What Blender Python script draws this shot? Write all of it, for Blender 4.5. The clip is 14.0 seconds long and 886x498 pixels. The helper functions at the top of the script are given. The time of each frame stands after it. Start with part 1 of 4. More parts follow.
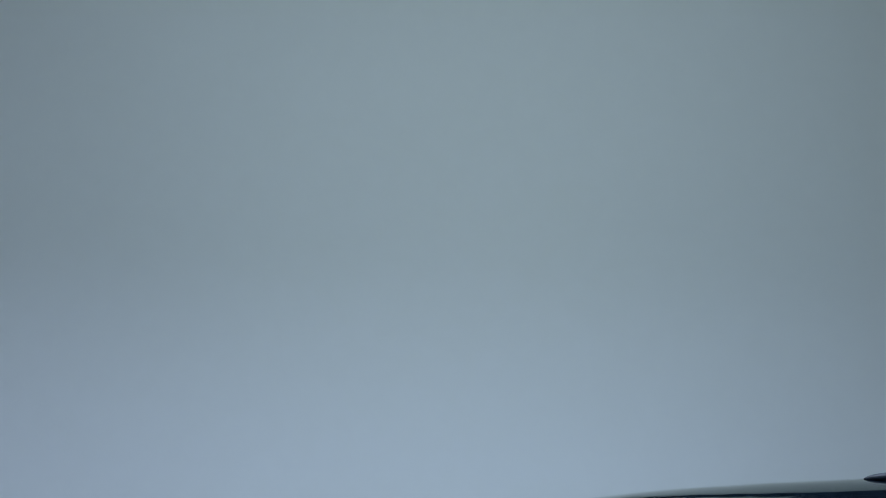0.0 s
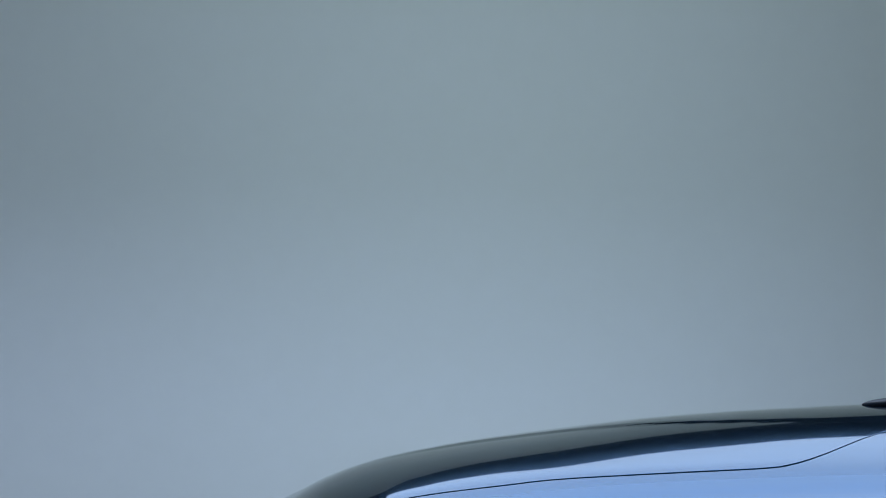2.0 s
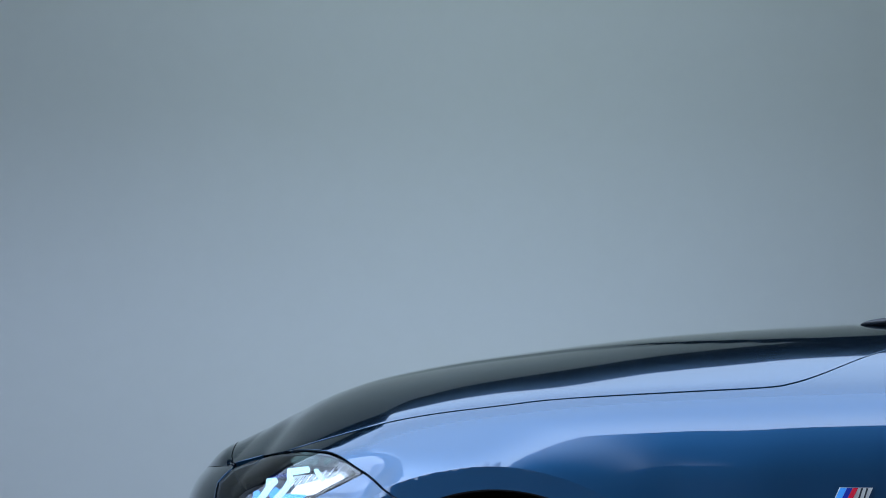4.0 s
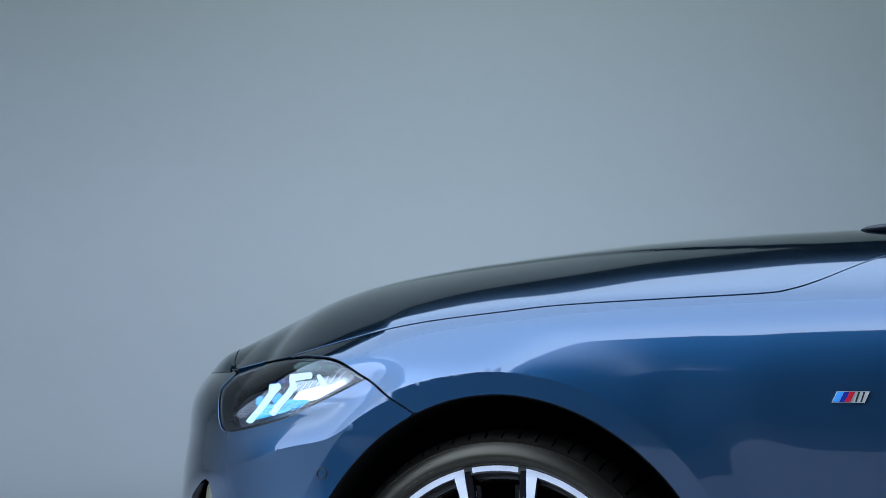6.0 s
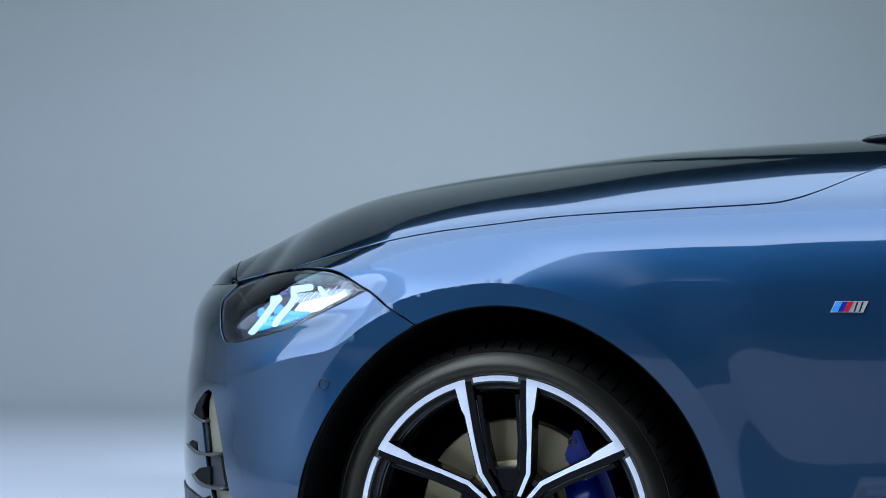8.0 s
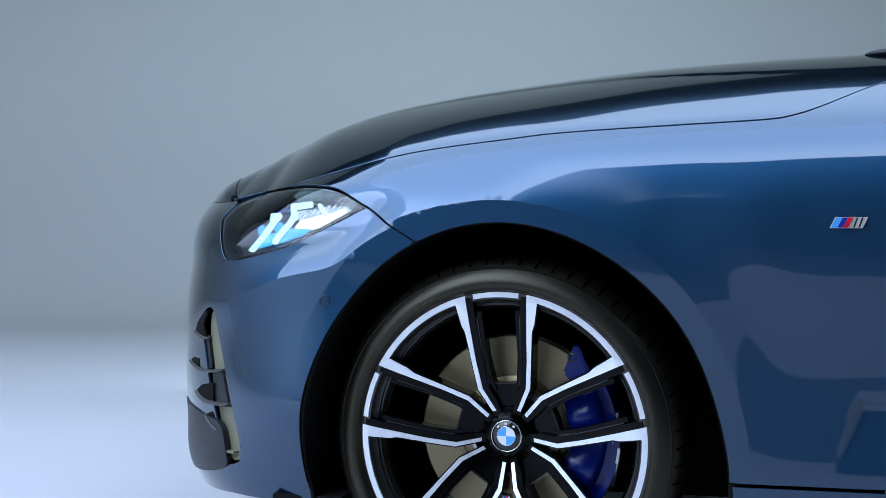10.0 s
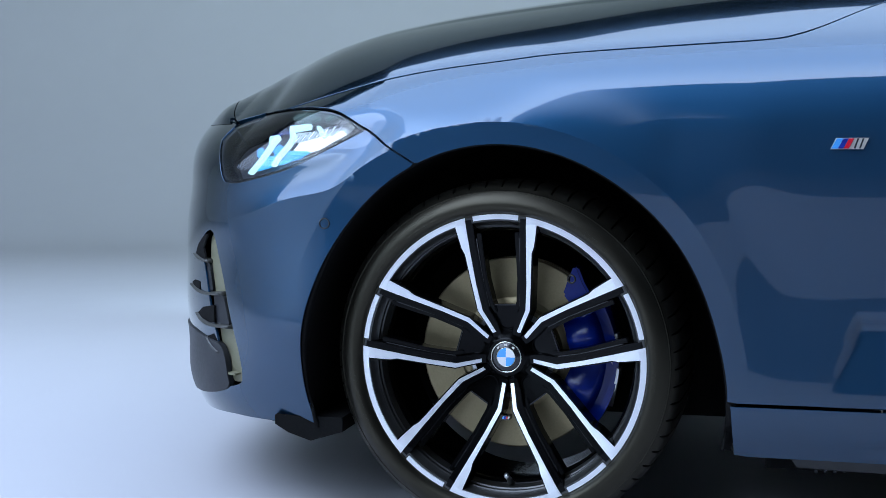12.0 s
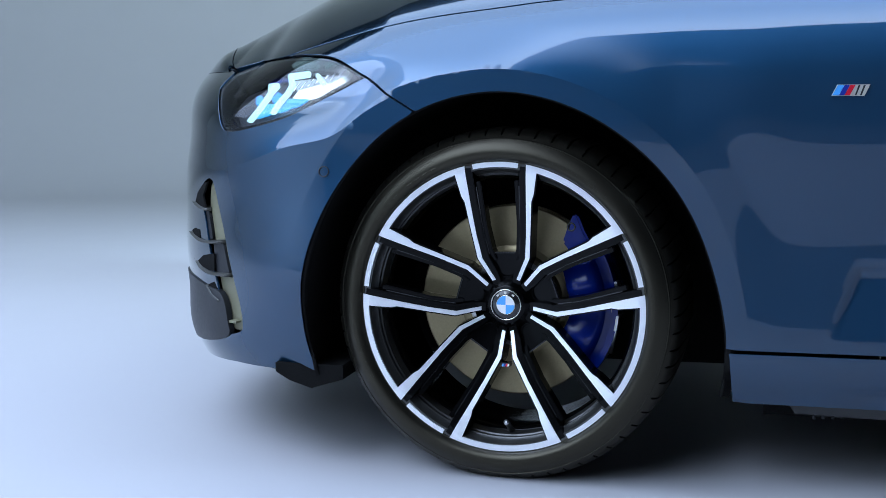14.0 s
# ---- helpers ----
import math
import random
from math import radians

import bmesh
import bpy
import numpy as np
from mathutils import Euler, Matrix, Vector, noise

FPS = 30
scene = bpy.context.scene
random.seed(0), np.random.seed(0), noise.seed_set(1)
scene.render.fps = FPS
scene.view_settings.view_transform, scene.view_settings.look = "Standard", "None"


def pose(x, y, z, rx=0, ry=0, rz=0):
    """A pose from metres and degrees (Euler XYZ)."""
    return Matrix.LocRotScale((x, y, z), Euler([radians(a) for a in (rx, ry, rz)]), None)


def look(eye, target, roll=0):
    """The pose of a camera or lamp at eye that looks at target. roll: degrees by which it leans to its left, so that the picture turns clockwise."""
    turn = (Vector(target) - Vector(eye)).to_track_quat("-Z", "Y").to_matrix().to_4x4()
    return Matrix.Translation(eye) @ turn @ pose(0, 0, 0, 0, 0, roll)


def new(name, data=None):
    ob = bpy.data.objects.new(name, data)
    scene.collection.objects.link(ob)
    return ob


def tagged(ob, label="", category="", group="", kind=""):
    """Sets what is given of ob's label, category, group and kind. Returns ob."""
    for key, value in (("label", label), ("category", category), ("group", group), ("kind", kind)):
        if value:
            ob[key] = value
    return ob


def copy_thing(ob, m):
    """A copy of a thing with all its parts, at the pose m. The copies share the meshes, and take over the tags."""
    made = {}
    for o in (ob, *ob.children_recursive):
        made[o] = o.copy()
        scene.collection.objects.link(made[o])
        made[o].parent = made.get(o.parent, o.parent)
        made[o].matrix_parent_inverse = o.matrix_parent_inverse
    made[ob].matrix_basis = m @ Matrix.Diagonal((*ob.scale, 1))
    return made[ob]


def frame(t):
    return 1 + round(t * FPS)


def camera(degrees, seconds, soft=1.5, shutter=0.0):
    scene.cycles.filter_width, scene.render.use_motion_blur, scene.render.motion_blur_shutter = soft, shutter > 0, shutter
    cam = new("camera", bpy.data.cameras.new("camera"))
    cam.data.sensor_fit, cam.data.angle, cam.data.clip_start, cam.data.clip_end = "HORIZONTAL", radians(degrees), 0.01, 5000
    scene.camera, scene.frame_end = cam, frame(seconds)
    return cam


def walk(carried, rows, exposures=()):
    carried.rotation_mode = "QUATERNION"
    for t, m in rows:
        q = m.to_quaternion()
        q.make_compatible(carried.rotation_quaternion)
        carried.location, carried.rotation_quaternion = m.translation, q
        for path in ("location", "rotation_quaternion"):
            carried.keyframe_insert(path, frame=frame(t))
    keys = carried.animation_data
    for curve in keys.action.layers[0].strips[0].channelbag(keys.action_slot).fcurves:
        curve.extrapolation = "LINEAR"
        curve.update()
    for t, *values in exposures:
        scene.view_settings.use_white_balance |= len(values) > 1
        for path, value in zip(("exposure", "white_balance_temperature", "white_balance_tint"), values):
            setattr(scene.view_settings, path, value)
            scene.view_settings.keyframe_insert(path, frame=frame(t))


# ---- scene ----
# World: the car points to -x, its near side faces -y, the near front wheel stands at x = 0.
# ---- camera and walk: a tripod head tilting down ----
cam = camera(37.04, 14.0, soft=0.8)
EYE = (0.466, -2.357, 0.72)
YAW = 14.0
TILT = ((0, 16.177), (0.5, 15.42), (1, 14.701), (1.5, 13.832), (2, 13.071), (2.5, 12.269), (3, 11.501), (5.3, 7.022), (5.5, 6.628),
        (6, 5.652), (6.5, 4.647), (7, 3.829), (7.5, 2.845), (8, 1.826), (10.3, -2.236), (10.5, -2.542), (11, -3.394), (11.5, -4.416),
        (12, -5.136), (12.5, -5.634), (13, -6.237), (13.5, -6.91), (14, -7.39))
walk(cam, [(t, pose(*EYE, 90.68 + p, 0, YAW) @ pose(0, 0, 0, 0, 0, 0.0475 * p)) for t, p in TILT])

# ---- world and studio lights ----
world = bpy.data.worlds.new("studio_dark")
world.use_nodes = True
world.node_tree.nodes["Background"].inputs[0].default_value = (0.5, 0.6, 0.7, 1)
world.node_tree.nodes["Background"].inputs[1].default_value = 0.03
scene.world = world
STUDIO = pose(EYE[0], EYE[1], 0, 0, 0, YAW)      # the studio lies square to the camera


def area(name, at, target, w, h, watts, colour):
    data = bpy.data.lights.new(name, "AREA")
    data.shape, data.size, data.size_y, data.energy, data.color = "RECTANGLE", w, h, watts, colour
    ob = new(name, data)
    ob.matrix_world = STUDIO @ look(at, target)
    return ob


def soft(name, at, w, h, turn=0.0, watts=100, colour=(0.53, 0.70, 1.0), middle=1.0, tail=1.0):
    """A softbox hung level over the set, square to the car; its emission is set dimmer along the middle, or towards one
    end (tail), to grade its reflection.
    """
    ob = area(name, at, (at[0], at[1] + 0.001, 0), w, h, watts, colour)
    ob.matrix_world = STUDIO @ pose(*at, 0, 0, turn)
    if middle < 1:
        ob.data.use_nodes = True
        t = ob.data.node_tree
        place, split, ramp = t.nodes.new("ShaderNodeNewGeometry"), t.nodes.new("ShaderNodeSeparateXYZ"), t.nodes.new("ShaderNodeValToRGB")
        t.links.new(place.outputs["Parametric"], split.inputs[0])
        t.links.new(split.outputs["Y"], ramp.inputs[0])
        t.links.new(ramp.outputs[0], t.nodes["Emission"].inputs["Strength"])
        ramp.color_ramp.interpolation = "EASE"
        for k, v in enumerate((1.9, 1.0, middle, 0.8)):
            e = ramp.color_ramp.elements[k] if k in (0,) else ramp.color_ramp.elements.new((0.0, 0.34, 0.66, 1.0)[k]) if k < 3 else ramp.color_ramp.elements[-1]
            e.color = (v, v, v, 1)
    if tail < 1:
        ob.data.use_nodes = True
        t = ob.data.node_tree
        place, split, fade = t.nodes.new("ShaderNodeNewGeometry"), t.nodes.new("ShaderNodeSeparateXYZ"), t.nodes.new("ShaderNodeMapRange")
        fade.interpolation_type = "SMOOTHSTEP"
        for k, v in (("From Min", 0.60), ("From Max", 1.0), ("To Min", 1.0), ("To Max", tail)):
            fade.inputs[k].default_value = v
        t.links.new(place.outputs["Parametric"], split.inputs[0])
        t.links.new(split.outputs["X"], fade.inputs["Value"])
        t.links.new(fade.outputs["Result"], t.nodes["Emission"].inputs["Strength"])
    return ob


soft("softbox_light", (1.74, 3.45, 4.2), 7.3, 3.15, turn=-14.0, watts=268, middle=0.74)
soft("wheel_softbox_light", (-2.18, 0.23, 4.2), 3.26, 5.00, turn=-14.0, watts=415, colour=(0.58, 0.72, 1.0), tail=0.0)
soft("front_softbox_light", (-5.07, 0.95, 4.2), 2.70, 5.00, turn=-14.0, watts=215, colour=(0.58, 0.72, 1.0))
# added fill, unseen: lifts the bumper, wheel and near floor
soft("front_left_fill_light", (-5.62, -3.96, 4.2), 5.00, 4.80, turn=-14.0, watts=330, colour=(0.58, 0.74, 1.0))
soft("corner_softbox_light", (-4.54, 4.74, 4.2), 5.50, 2.60, turn=-14.0, watts=140)
# added lamp, unseen: brightens the west wall so the bumper glows
area("west_bounce_light", (-7.0, -2.2, 6.2), (-10.0, -2.2, 3.4), 0.8, 9.0, 560, (0.54, 0.76, 1.0))
# added fill hidden behind the car, raises the middle of the back wall
area("hidden_wall_fill_light", (1.0, 5.6, 0.45), (0.5, 11.4, 3.3), 3.4, 0.4, 135, (0.50, 0.71, 0.97))
# added fill out of view, raises the upper back wall
area("wall_top_fill_light", (0.4, 6.2, 7.6), (0.4, 10.4, 5.8), 8.0, 0.8, 108, (0.50, 0.71, 0.93))
# added greenish fill, unseen: tints the upper wall olive
area("olive_wall_fill_light", (0.3, 1.6, 6.0), (0.3, 10.4, 8.3), 3.0, 1.0, 200, (0.76, 0.96, 0.54))
# added fill for the unseen wall behind the camera, reflected in the flank
area("rear_wall_fill_light", (0.0, -2.5, 6.0), (0.0, -7.5, 3.2), 7.0, 0.8, 15, (0.60, 0.75, 1.0))


# ---- small modelling kit ----
import functools
from mathutils.geometry import delaunay_2d_cdt

def spline(points):
    """A natural cubic spline through (x, y) points, held at its ends."""
    xs, ys = [float(p[0]) for p in points], [float(p[1]) for p in points]
    n = len(xs)
    h = [xs[i + 1] - xs[i] for i in range(n - 1)]
    a, b = np.zeros((n, n)), np.zeros(n)
    a[0, 0] = a[-1, -1] = 1
    for i in range(1, n - 1):
        a[i, i - 1], a[i, i], a[i, i + 1] = h[i - 1], 2 * (h[i - 1] + h[i]), h[i]
        b[i] = 3 * ((ys[i + 1] - ys[i]) / h[i] - (ys[i] - ys[i - 1]) / h[i - 1])
    c = [float(v) for v in np.linalg.solve(a, b)]

    def value(x):
        x = min(max(x, xs[0]), xs[-1])
        i = 0
        while i < n - 2 and x > xs[i + 1]:
            i += 1
        d = x - xs[i]
        return ys[i] + ((ys[i + 1] - ys[i]) / h[i] - h[i] * (2 * c[i] + c[i + 1]) / 3) * d + c[i] * d * d + (c[i + 1] - c[i]) / (3 * h[i]) * d ** 3
    return value


def smooth(a, b, x):
    k = min(max((x - a) / (b - a), 0.0), 1.0)
    return k * k * (3 - 2 * k)


def through_points(points, step=0.008, closed=False):
    """A rounded line through points in a plane (Catmull-Rom), sampled about every step."""
    n, out = len(points), []
    for i in range(n if closed else n - 1):
        if closed:
            p = [points[(i + k) % n] for k in (-1, 0, 1, 2)]
        else:
            p = [points[max(i - 1, 0)], points[i], points[i + 1], points[min(i + 2, n - 1)]]
        m = max(1, int(math.dist(p[1], p[2]) / step))
        for k in range(m):
            s = k / m
            out.append(tuple(0.5 * (2 * p[1][j] + (p[2][j] - p[0][j]) * s + (2 * p[0][j] - 5 * p[1][j] + 4 * p[2][j] - p[3][j]) * s * s
                                    + (3 * p[1][j] - p[0][j] - 3 * p[2][j] + p[3][j]) * s ** 3) for j in range(len(p[1]))))
    if not closed:
        out.append(tuple(points[-1]))
    return out


def inside(poly, x, y):
    hit, j = False, len(poly) - 1
    for i in range(len(poly)):
        (xi, yi), (xj, yj) = poly[i], poly[j]
        if (yi > y) != (yj > y) and x < (xj - xi) * (y - yi) / (yj - yi) + xi:
            hit = not hit
        j = i
    return hit


def inset(poly, d):
    """The closed outline moved inwards by d."""
    turn = sum(a[0] * b[1] - b[0] * a[1] for a, b in zip(poly, poly[1:] + poly[:1]))
    s, n, out = (1 if turn > 0 else -1), len(poly), []
    for i in range(n):
        a, b = Vector(poly[i - 1]), Vector(poly[(i + 1) % n])
        t = (b - a).normalized()
        out.append((poly[i][0] - t.y * d * s, poly[i][1] + t.x * d * s))
    return out


def resample(poly, step):
    out, n = [], len(poly)
    for i in range(n):
        a, b = poly[i], poly[(i + 1) % n]
        m = max(1, int(round(math.dist(a, b) / step)))
        out += [(a[0] + (b[0] - a[0]) * k / m, a[1] + (b[1] - a[1]) * k / m) for k in range(m)]
    return out


def part(name, bm, material, parent=None, label="", shade=True):
    mesh = bpy.data.meshes.new(name)
    bm.normal_update()
    for f in bm.faces:
        f.smooth = shade
    bm.to_mesh(mesh)
    bm.free()
    mesh.materials.append(material)
    ob = new(name, mesh)
    ob.parent = parent
    return tagged(ob, label)


def sharp(ob, degrees=35):
    ob.data.set_sharp_from_angle(angle=radians(degrees))
    return ob


def thing(name, label, category, at=None, group="", kind=""):
    ob = new(name)
    ob.empty_display_size = 0.1
    if at is not None:
        ob.matrix_world = at
    return tagged(ob, label, category, group, kind)


def skin(name, surface, outline, material, parent, label="", holes=(), step=0.012, depth=0.014, flip=False, mirror=None, fillet=0.0012, creases=()):
    """A sheet of bodywork: the outlined piece of a surface(u, v), with its edges turned in by depth. Normals come from the surface itself."""
    from_edges, verts, edges = [], [], []
    for ring in (outline, *holes):
        base = len(verts)
        verts += [Vector(p) for p in ring]
        edges += [(base + i, base + (i + 1) % len(ring)) for i in range(len(ring))]
        from_edges.append((base, len(ring)))
    for line in creases:
        line = [p for p in line if inside(outline, *p) and not any(inside(h, *p) for h in holes)]
        base = len(verts)
        verts += [Vector(p) for p in line]
        edges += [(base + i, base + i + 1) for i in range(len(line) - 1)]
    sharp_points = {(round(p[0], 5), round(p[1], 5)) for line in creases for p in line}
    us, vs = [p[0] for p in outline], [p[1] for p in outline]
    rims = np.array([p[:] for p in verts])
    nu, nv = int((max(us) - min(us)) / step) + 1, int((max(vs) - min(vs)) / step) + 1
    for i in range(nu + 1):
        for j in range(nv + 1):
            u, v = min(us) + i * step + (0.5 * step if j % 2 else 0), min(vs) + j * step
            if inside(outline, u, v) and not any(inside(h, u, v) for h in holes):
                if ((rims[:, 0] - u) ** 2 + (rims[:, 1] - v) ** 2).min() > (0.5 * step) ** 2:
                    verts.append(Vector((u, v)))
    flat, _, tris, _, _, _ = delaunay_2d_cdt(verts, edges, [], 0, 1e-6)
    e = 0.0015
    points, normals = [], []
    for p in flat:
        c = Vector(surface(p.x, p.y))
        du = Vector(surface(p.x + e, p.y)) - Vector(surface(p.x - e, p.y))
        dv = Vector(surface(p.x, p.y + e)) - Vector(surface(p.x, p.y - e))
        n = du.cross(dv).normalized()
        points.append(c)
        normals.append(-n if flip else n)
    faces, shades = [], []
    for t in tris:
        c = sum((flat[k] for k in t), Vector((0, 0))) / 3
        if inside(outline, c.x, c.y) and not any(inside(h, c.x, c.y) for h in holes):
            order = list(t)
            a, b, d = (points[k] for k in order)
            if (b - a).cross(d - a).dot(normals[order[0]]) < 0:
                order.reverse()
            faces.append(order)
            for k in order:
                p = flat[k]
                if (round(p.x, 5), round(p.y, 5)) in sharp_points:      # each side of a crease keeps its own normal
                    q = p + (c - p) * 0.5
                    n = (Vector(surface(q.x + e, q.y)) - Vector(surface(q.x - e, q.y))).cross(Vector(surface(q.x, q.y + e)) - Vector(surface(q.x, q.y - e))).normalized()
                    shades.append(-n if flip else n)
                else:
                    shades.append(normals[k])
    # turned-in edges, along every border of the sheet
    count = {}
    for f in faces:
        for a, b in zip(f, f[1:] + f[:1]):
            count[(a, b)] = 1
    rim, low, mid, out = [k for k in count if (k[1], k[0]) not in count], {}, {}, {}
    for a, b in rim:
        for k in (a, b):
            out[k] = out.get(k, Vector()) + (points[b] - points[a]).normalized().cross(normals[k])
    for k in out:
        out[k] = out[k].normalized()
        mid[k] = len(points)
        points.append(points[k] + out[k] * fillet - normals[k] * fillet)
        low[k] = len(points)
        points.append(points[k] + out[k] * fillet - normals[k] * depth)
    for a, b in rim:
        faces.append([b, a, mid[a], mid[b]])
        shades += [normals[b], normals[a], out[a], out[b]]
        faces.append([mid[b], mid[a], low[a], low[b]])
        shades += [out[b], out[a], out[a], out[b]]
    if mirror is not None:
        n = len(points)
        points += [Vector((p.x, 2 * mirror - p.y, p.z)) for p in points]
        more = [[k + n for k in reversed(f)] for f in faces]
        i = 0
        for f in list(faces):
            shades += [Vector((s.x, -s.y, s.z)) for s in reversed(shades[i:i + len(f)])]
            i += len(f)
        faces += more
    mesh = bpy.data.meshes.new(name)
    mesh.from_pydata([p[:] for p in points], [], faces)
    mesh.polygons.foreach_set("use_smooth", [True] * len(mesh.polygons))
    mesh.normals_split_custom_set([s[:] for s in shades])
    mesh.materials.append(material)
    ob = new(name, mesh)
    ob.parent = parent
    return tagged(ob, label)


def lathe(profile, steps=96, start=0.0, sweep=360.0):
    """Turns (radius, depth) points about the y axis."""
    bm = bmesh.new()
    whole = sweep >= 360
    m = steps if whole else steps + 1
    rings = []
    for k in range(m):
        a = radians(start + sweep * k / steps)
        rings.append([bm.verts.new((r * math.cos(a), d, r * math.sin(a))) for r, d in profile])
    for k in range(steps):
        p, q = rings[k], rings[(k + 1) % m]
        for i in range(len(profile) - 1):
            bm.faces.new((p[i], p[i + 1], q[i + 1], q[i]))
    bmesh.ops.recalc_face_normals(bm, faces=bm.faces)
    return bm


def prism(outline, near, far, shape=None, taper=0.0):
    """An outline in x, z stood between the depths near and far; shape(x, z, depth) bends it; the far side grows by taper."""
    bm = bmesh.new()
    shape = shape or (lambda x, z, d: (x, d, z))
    back = inset(outline, -taper) if taper else outline
    a = [bm.verts.new(shape(x, z, near)) for x, z in outline]
    b = [bm.verts.new(shape(x, z, far)) for x, z in back]
    n = len(outline)
    flat, _, tris, _, _, _ = delaunay_2d_cdt([Vector(p) for p in outline], [(i, (i + 1) % n) for i in range(n)], [], 0, 1e-7)
    for t in tris:
        c = sum((flat[k] for k in t), Vector((0, 0))) / 3
        if max(t) < n and inside(outline, c.x, c.y):
            bm.faces.new([a[k] for k in t])
            bm.faces.new([b[k] for k in reversed(t)])
    for i in range(n):
        bm.faces.new((a[i], b[i], b[(i + 1) % n], a[(i + 1) % n]))
    bmesh.ops.recalc_face_normals(bm, faces=bm.faces)
    return bm


def eased(bm, by):
    """Rounds off the long sharp edges of a solid."""
    edges = [e for e in bm.edges if len(e.link_faces) == 2 and e.calc_face_angle(0) > 0.7]
    bmesh.ops.bevel(bm, geom=edges, offset=by, segments=2, affect="EDGES", clamp_overlap=True)
    return bm


def tube(points, radius, sides=8):
    bm, rings = bmesh.new(), []
    for i, p in enumerate(points):
        t = (Vector(points[min(i + 1, len(points) - 1)]) - Vector(points[max(i - 1, 0)])).normalized()
        s = t.cross(Vector((0.13, 0.3, 1))).normalized()
        w = t.cross(s)
        r = radius(i / (len(points) - 1)) if callable(radius) else radius
        rings.append([bm.verts.new(Vector(p) + (s * math.cos(2 * math.pi * k / sides) + w * math.sin(2 * math.pi * k / sides)) * r) for k in range(sides)])
    for a, b in zip(rings, rings[1:]):
        for k in range(sides):
            bm.faces.new((a[k], a[(k + 1) % sides], b[(k + 1) % sides], b[k]))
    bm.faces.new(rings[0][::-1])
    bm.faces.new(rings[-1])
    bmesh.ops.recalc_face_normals(bm, faces=bm.faces)
    return bm


# ---- materials ----
def material(name, colour, rough=0.5, metal=0.0, coat=0.0, grain=0.0, size=40.0, bump=0.0, tone=0.12, spec=0.5):
    """A surface with broad and fine variation of tone and gloss."""
    m = bpy.data.materials.new(name)
    m.use_nodes = True
    t = m.node_tree
    b = t.nodes["Principled BSDF"]
    b.inputs["Base Color"].default_value = (*colour, 1)
    b.inputs["Roughness"].default_value, b.inputs["Metallic"].default_value = rough, metal
    b.inputs["Coat Weight"].default_value, b.inputs["Coat Roughness"].default_value = coat, 0.015
    b.inputs["Specular IOR Level"].default_value = spec
    if grain or bump:
        co = t.nodes.new("ShaderNodeTexCoord")
        fine, broad = t.nodes.new("ShaderNodeTexNoise"), t.nodes.new("ShaderNodeTexNoise")
        fine.inputs["Scale"].default_value, broad.inputs["Scale"].default_value = size, size / 14
        fine.inputs["Detail"].default_value = 3
        mix = t.nodes.new("ShaderNodeMath")
        mix.operation = "ADD"
        for k, n in enumerate((fine, broad)):
            t.links.new(co.outputs["Object"], n.inputs["Vector"])
            t.links.new(n.outputs[0], mix.inputs[k])
        if grain:
            ramp = t.nodes.new("ShaderNodeMapRange")
            ramp.inputs[1].default_value, ramp.inputs[2].default_value = 0.6, 1.4
            ramp.inputs[3].default_value, ramp.inputs[4].default_value = 1 - grain, 1 + grain
            tint = t.nodes.new("ShaderNodeVectorMath")
            tint.operation = "SCALE"
            tint.inputs[0].default_value = colour
            t.links.new(mix.outputs[0], ramp.inputs[0])
            t.links.new(ramp.outputs[0], tint.inputs["Scale"])
            t.links.new(tint.outputs[0], b.inputs["Base Color"])
            gloss = t.nodes.new("ShaderNodeMapRange")
            gloss.inputs[1].default_value, gloss.inputs[2].default_value = 0.6, 1.4
            gloss.inputs[3].default_value, gloss.inputs[4].default_value = rough * (1 - tone), min(1, rough * (1 + tone))
            t.links.new(mix.outputs[0], gloss.inputs[0])
            t.links.new(gloss.outputs[0], b.inputs["Roughness"])
        if bump:
            bp = t.nodes.new("ShaderNodeBump")
            bp.inputs["Strength"].default_value, bp.inputs["Distance"].default_value = bump, 0.002
            t.links.new(fine.outputs[0], bp.inputs["Height"])
            t.links.new(bp.outputs[0], b.inputs["Normal"])
    return m


def glowing(name, colour, strength):
    m = bpy.data.materials.new(name)
    m.use_nodes = True
    b = m.node_tree.nodes["Principled BSDF"]
    b.inputs["Base Color"].default_value = (0.05, 0.05, 0.05, 1)
    b.inputs["Emission Color"].default_value = (*colour, 1)
    b.inputs["Emission Strength"].default_value = strength
    b.inputs["Roughness"].default_value = 0.3
    return m


def clear_pane(name, tint=(0.9, 0.95, 1.0)):
    """Clear polycarbonate: see-through, with its gloss by Fresnel."""
    m = bpy.data.materials.new(name)
    m.use_nodes = True
    t = m.node_tree
    t.nodes.clear()
    out, mix = t.nodes.new("ShaderNodeOutputMaterial"), t.nodes.new("ShaderNodeMixShader")
    a, b, f = t.nodes.new("ShaderNodeBsdfTransparent"), t.nodes.new("ShaderNodeBsdfGlossy"), t.nodes.new("ShaderNodeFresnel")
    a.inputs[0].default_value = (*tint, 1)
    b.inputs["Roughness"].default_value = 0.02
    f.inputs["IOR"].default_value = 1.5
    t.links.new(f.outputs[0], mix.inputs[0])
    t.links.new(a.outputs[0], mix.inputs[1])
    t.links.new(b.outputs[0], mix.inputs[2])
    t.links.new(mix.outputs[0], out.inputs[0])
    return m


PAINT = material("blue_metallic_paint", (0.0105, 0.052, 0.112), 0.56, 0.96, 1.0, 0.02, 7.0, 0.0)
PAINT.node_tree.nodes["Principled BSDF"].inputs["Coat IOR"].default_value = 1.62
PAINT.node_tree.nodes["Principled BSDF"].inputs["Specular Tint"].default_value = (0.78, 0.78, 0.72, 1)
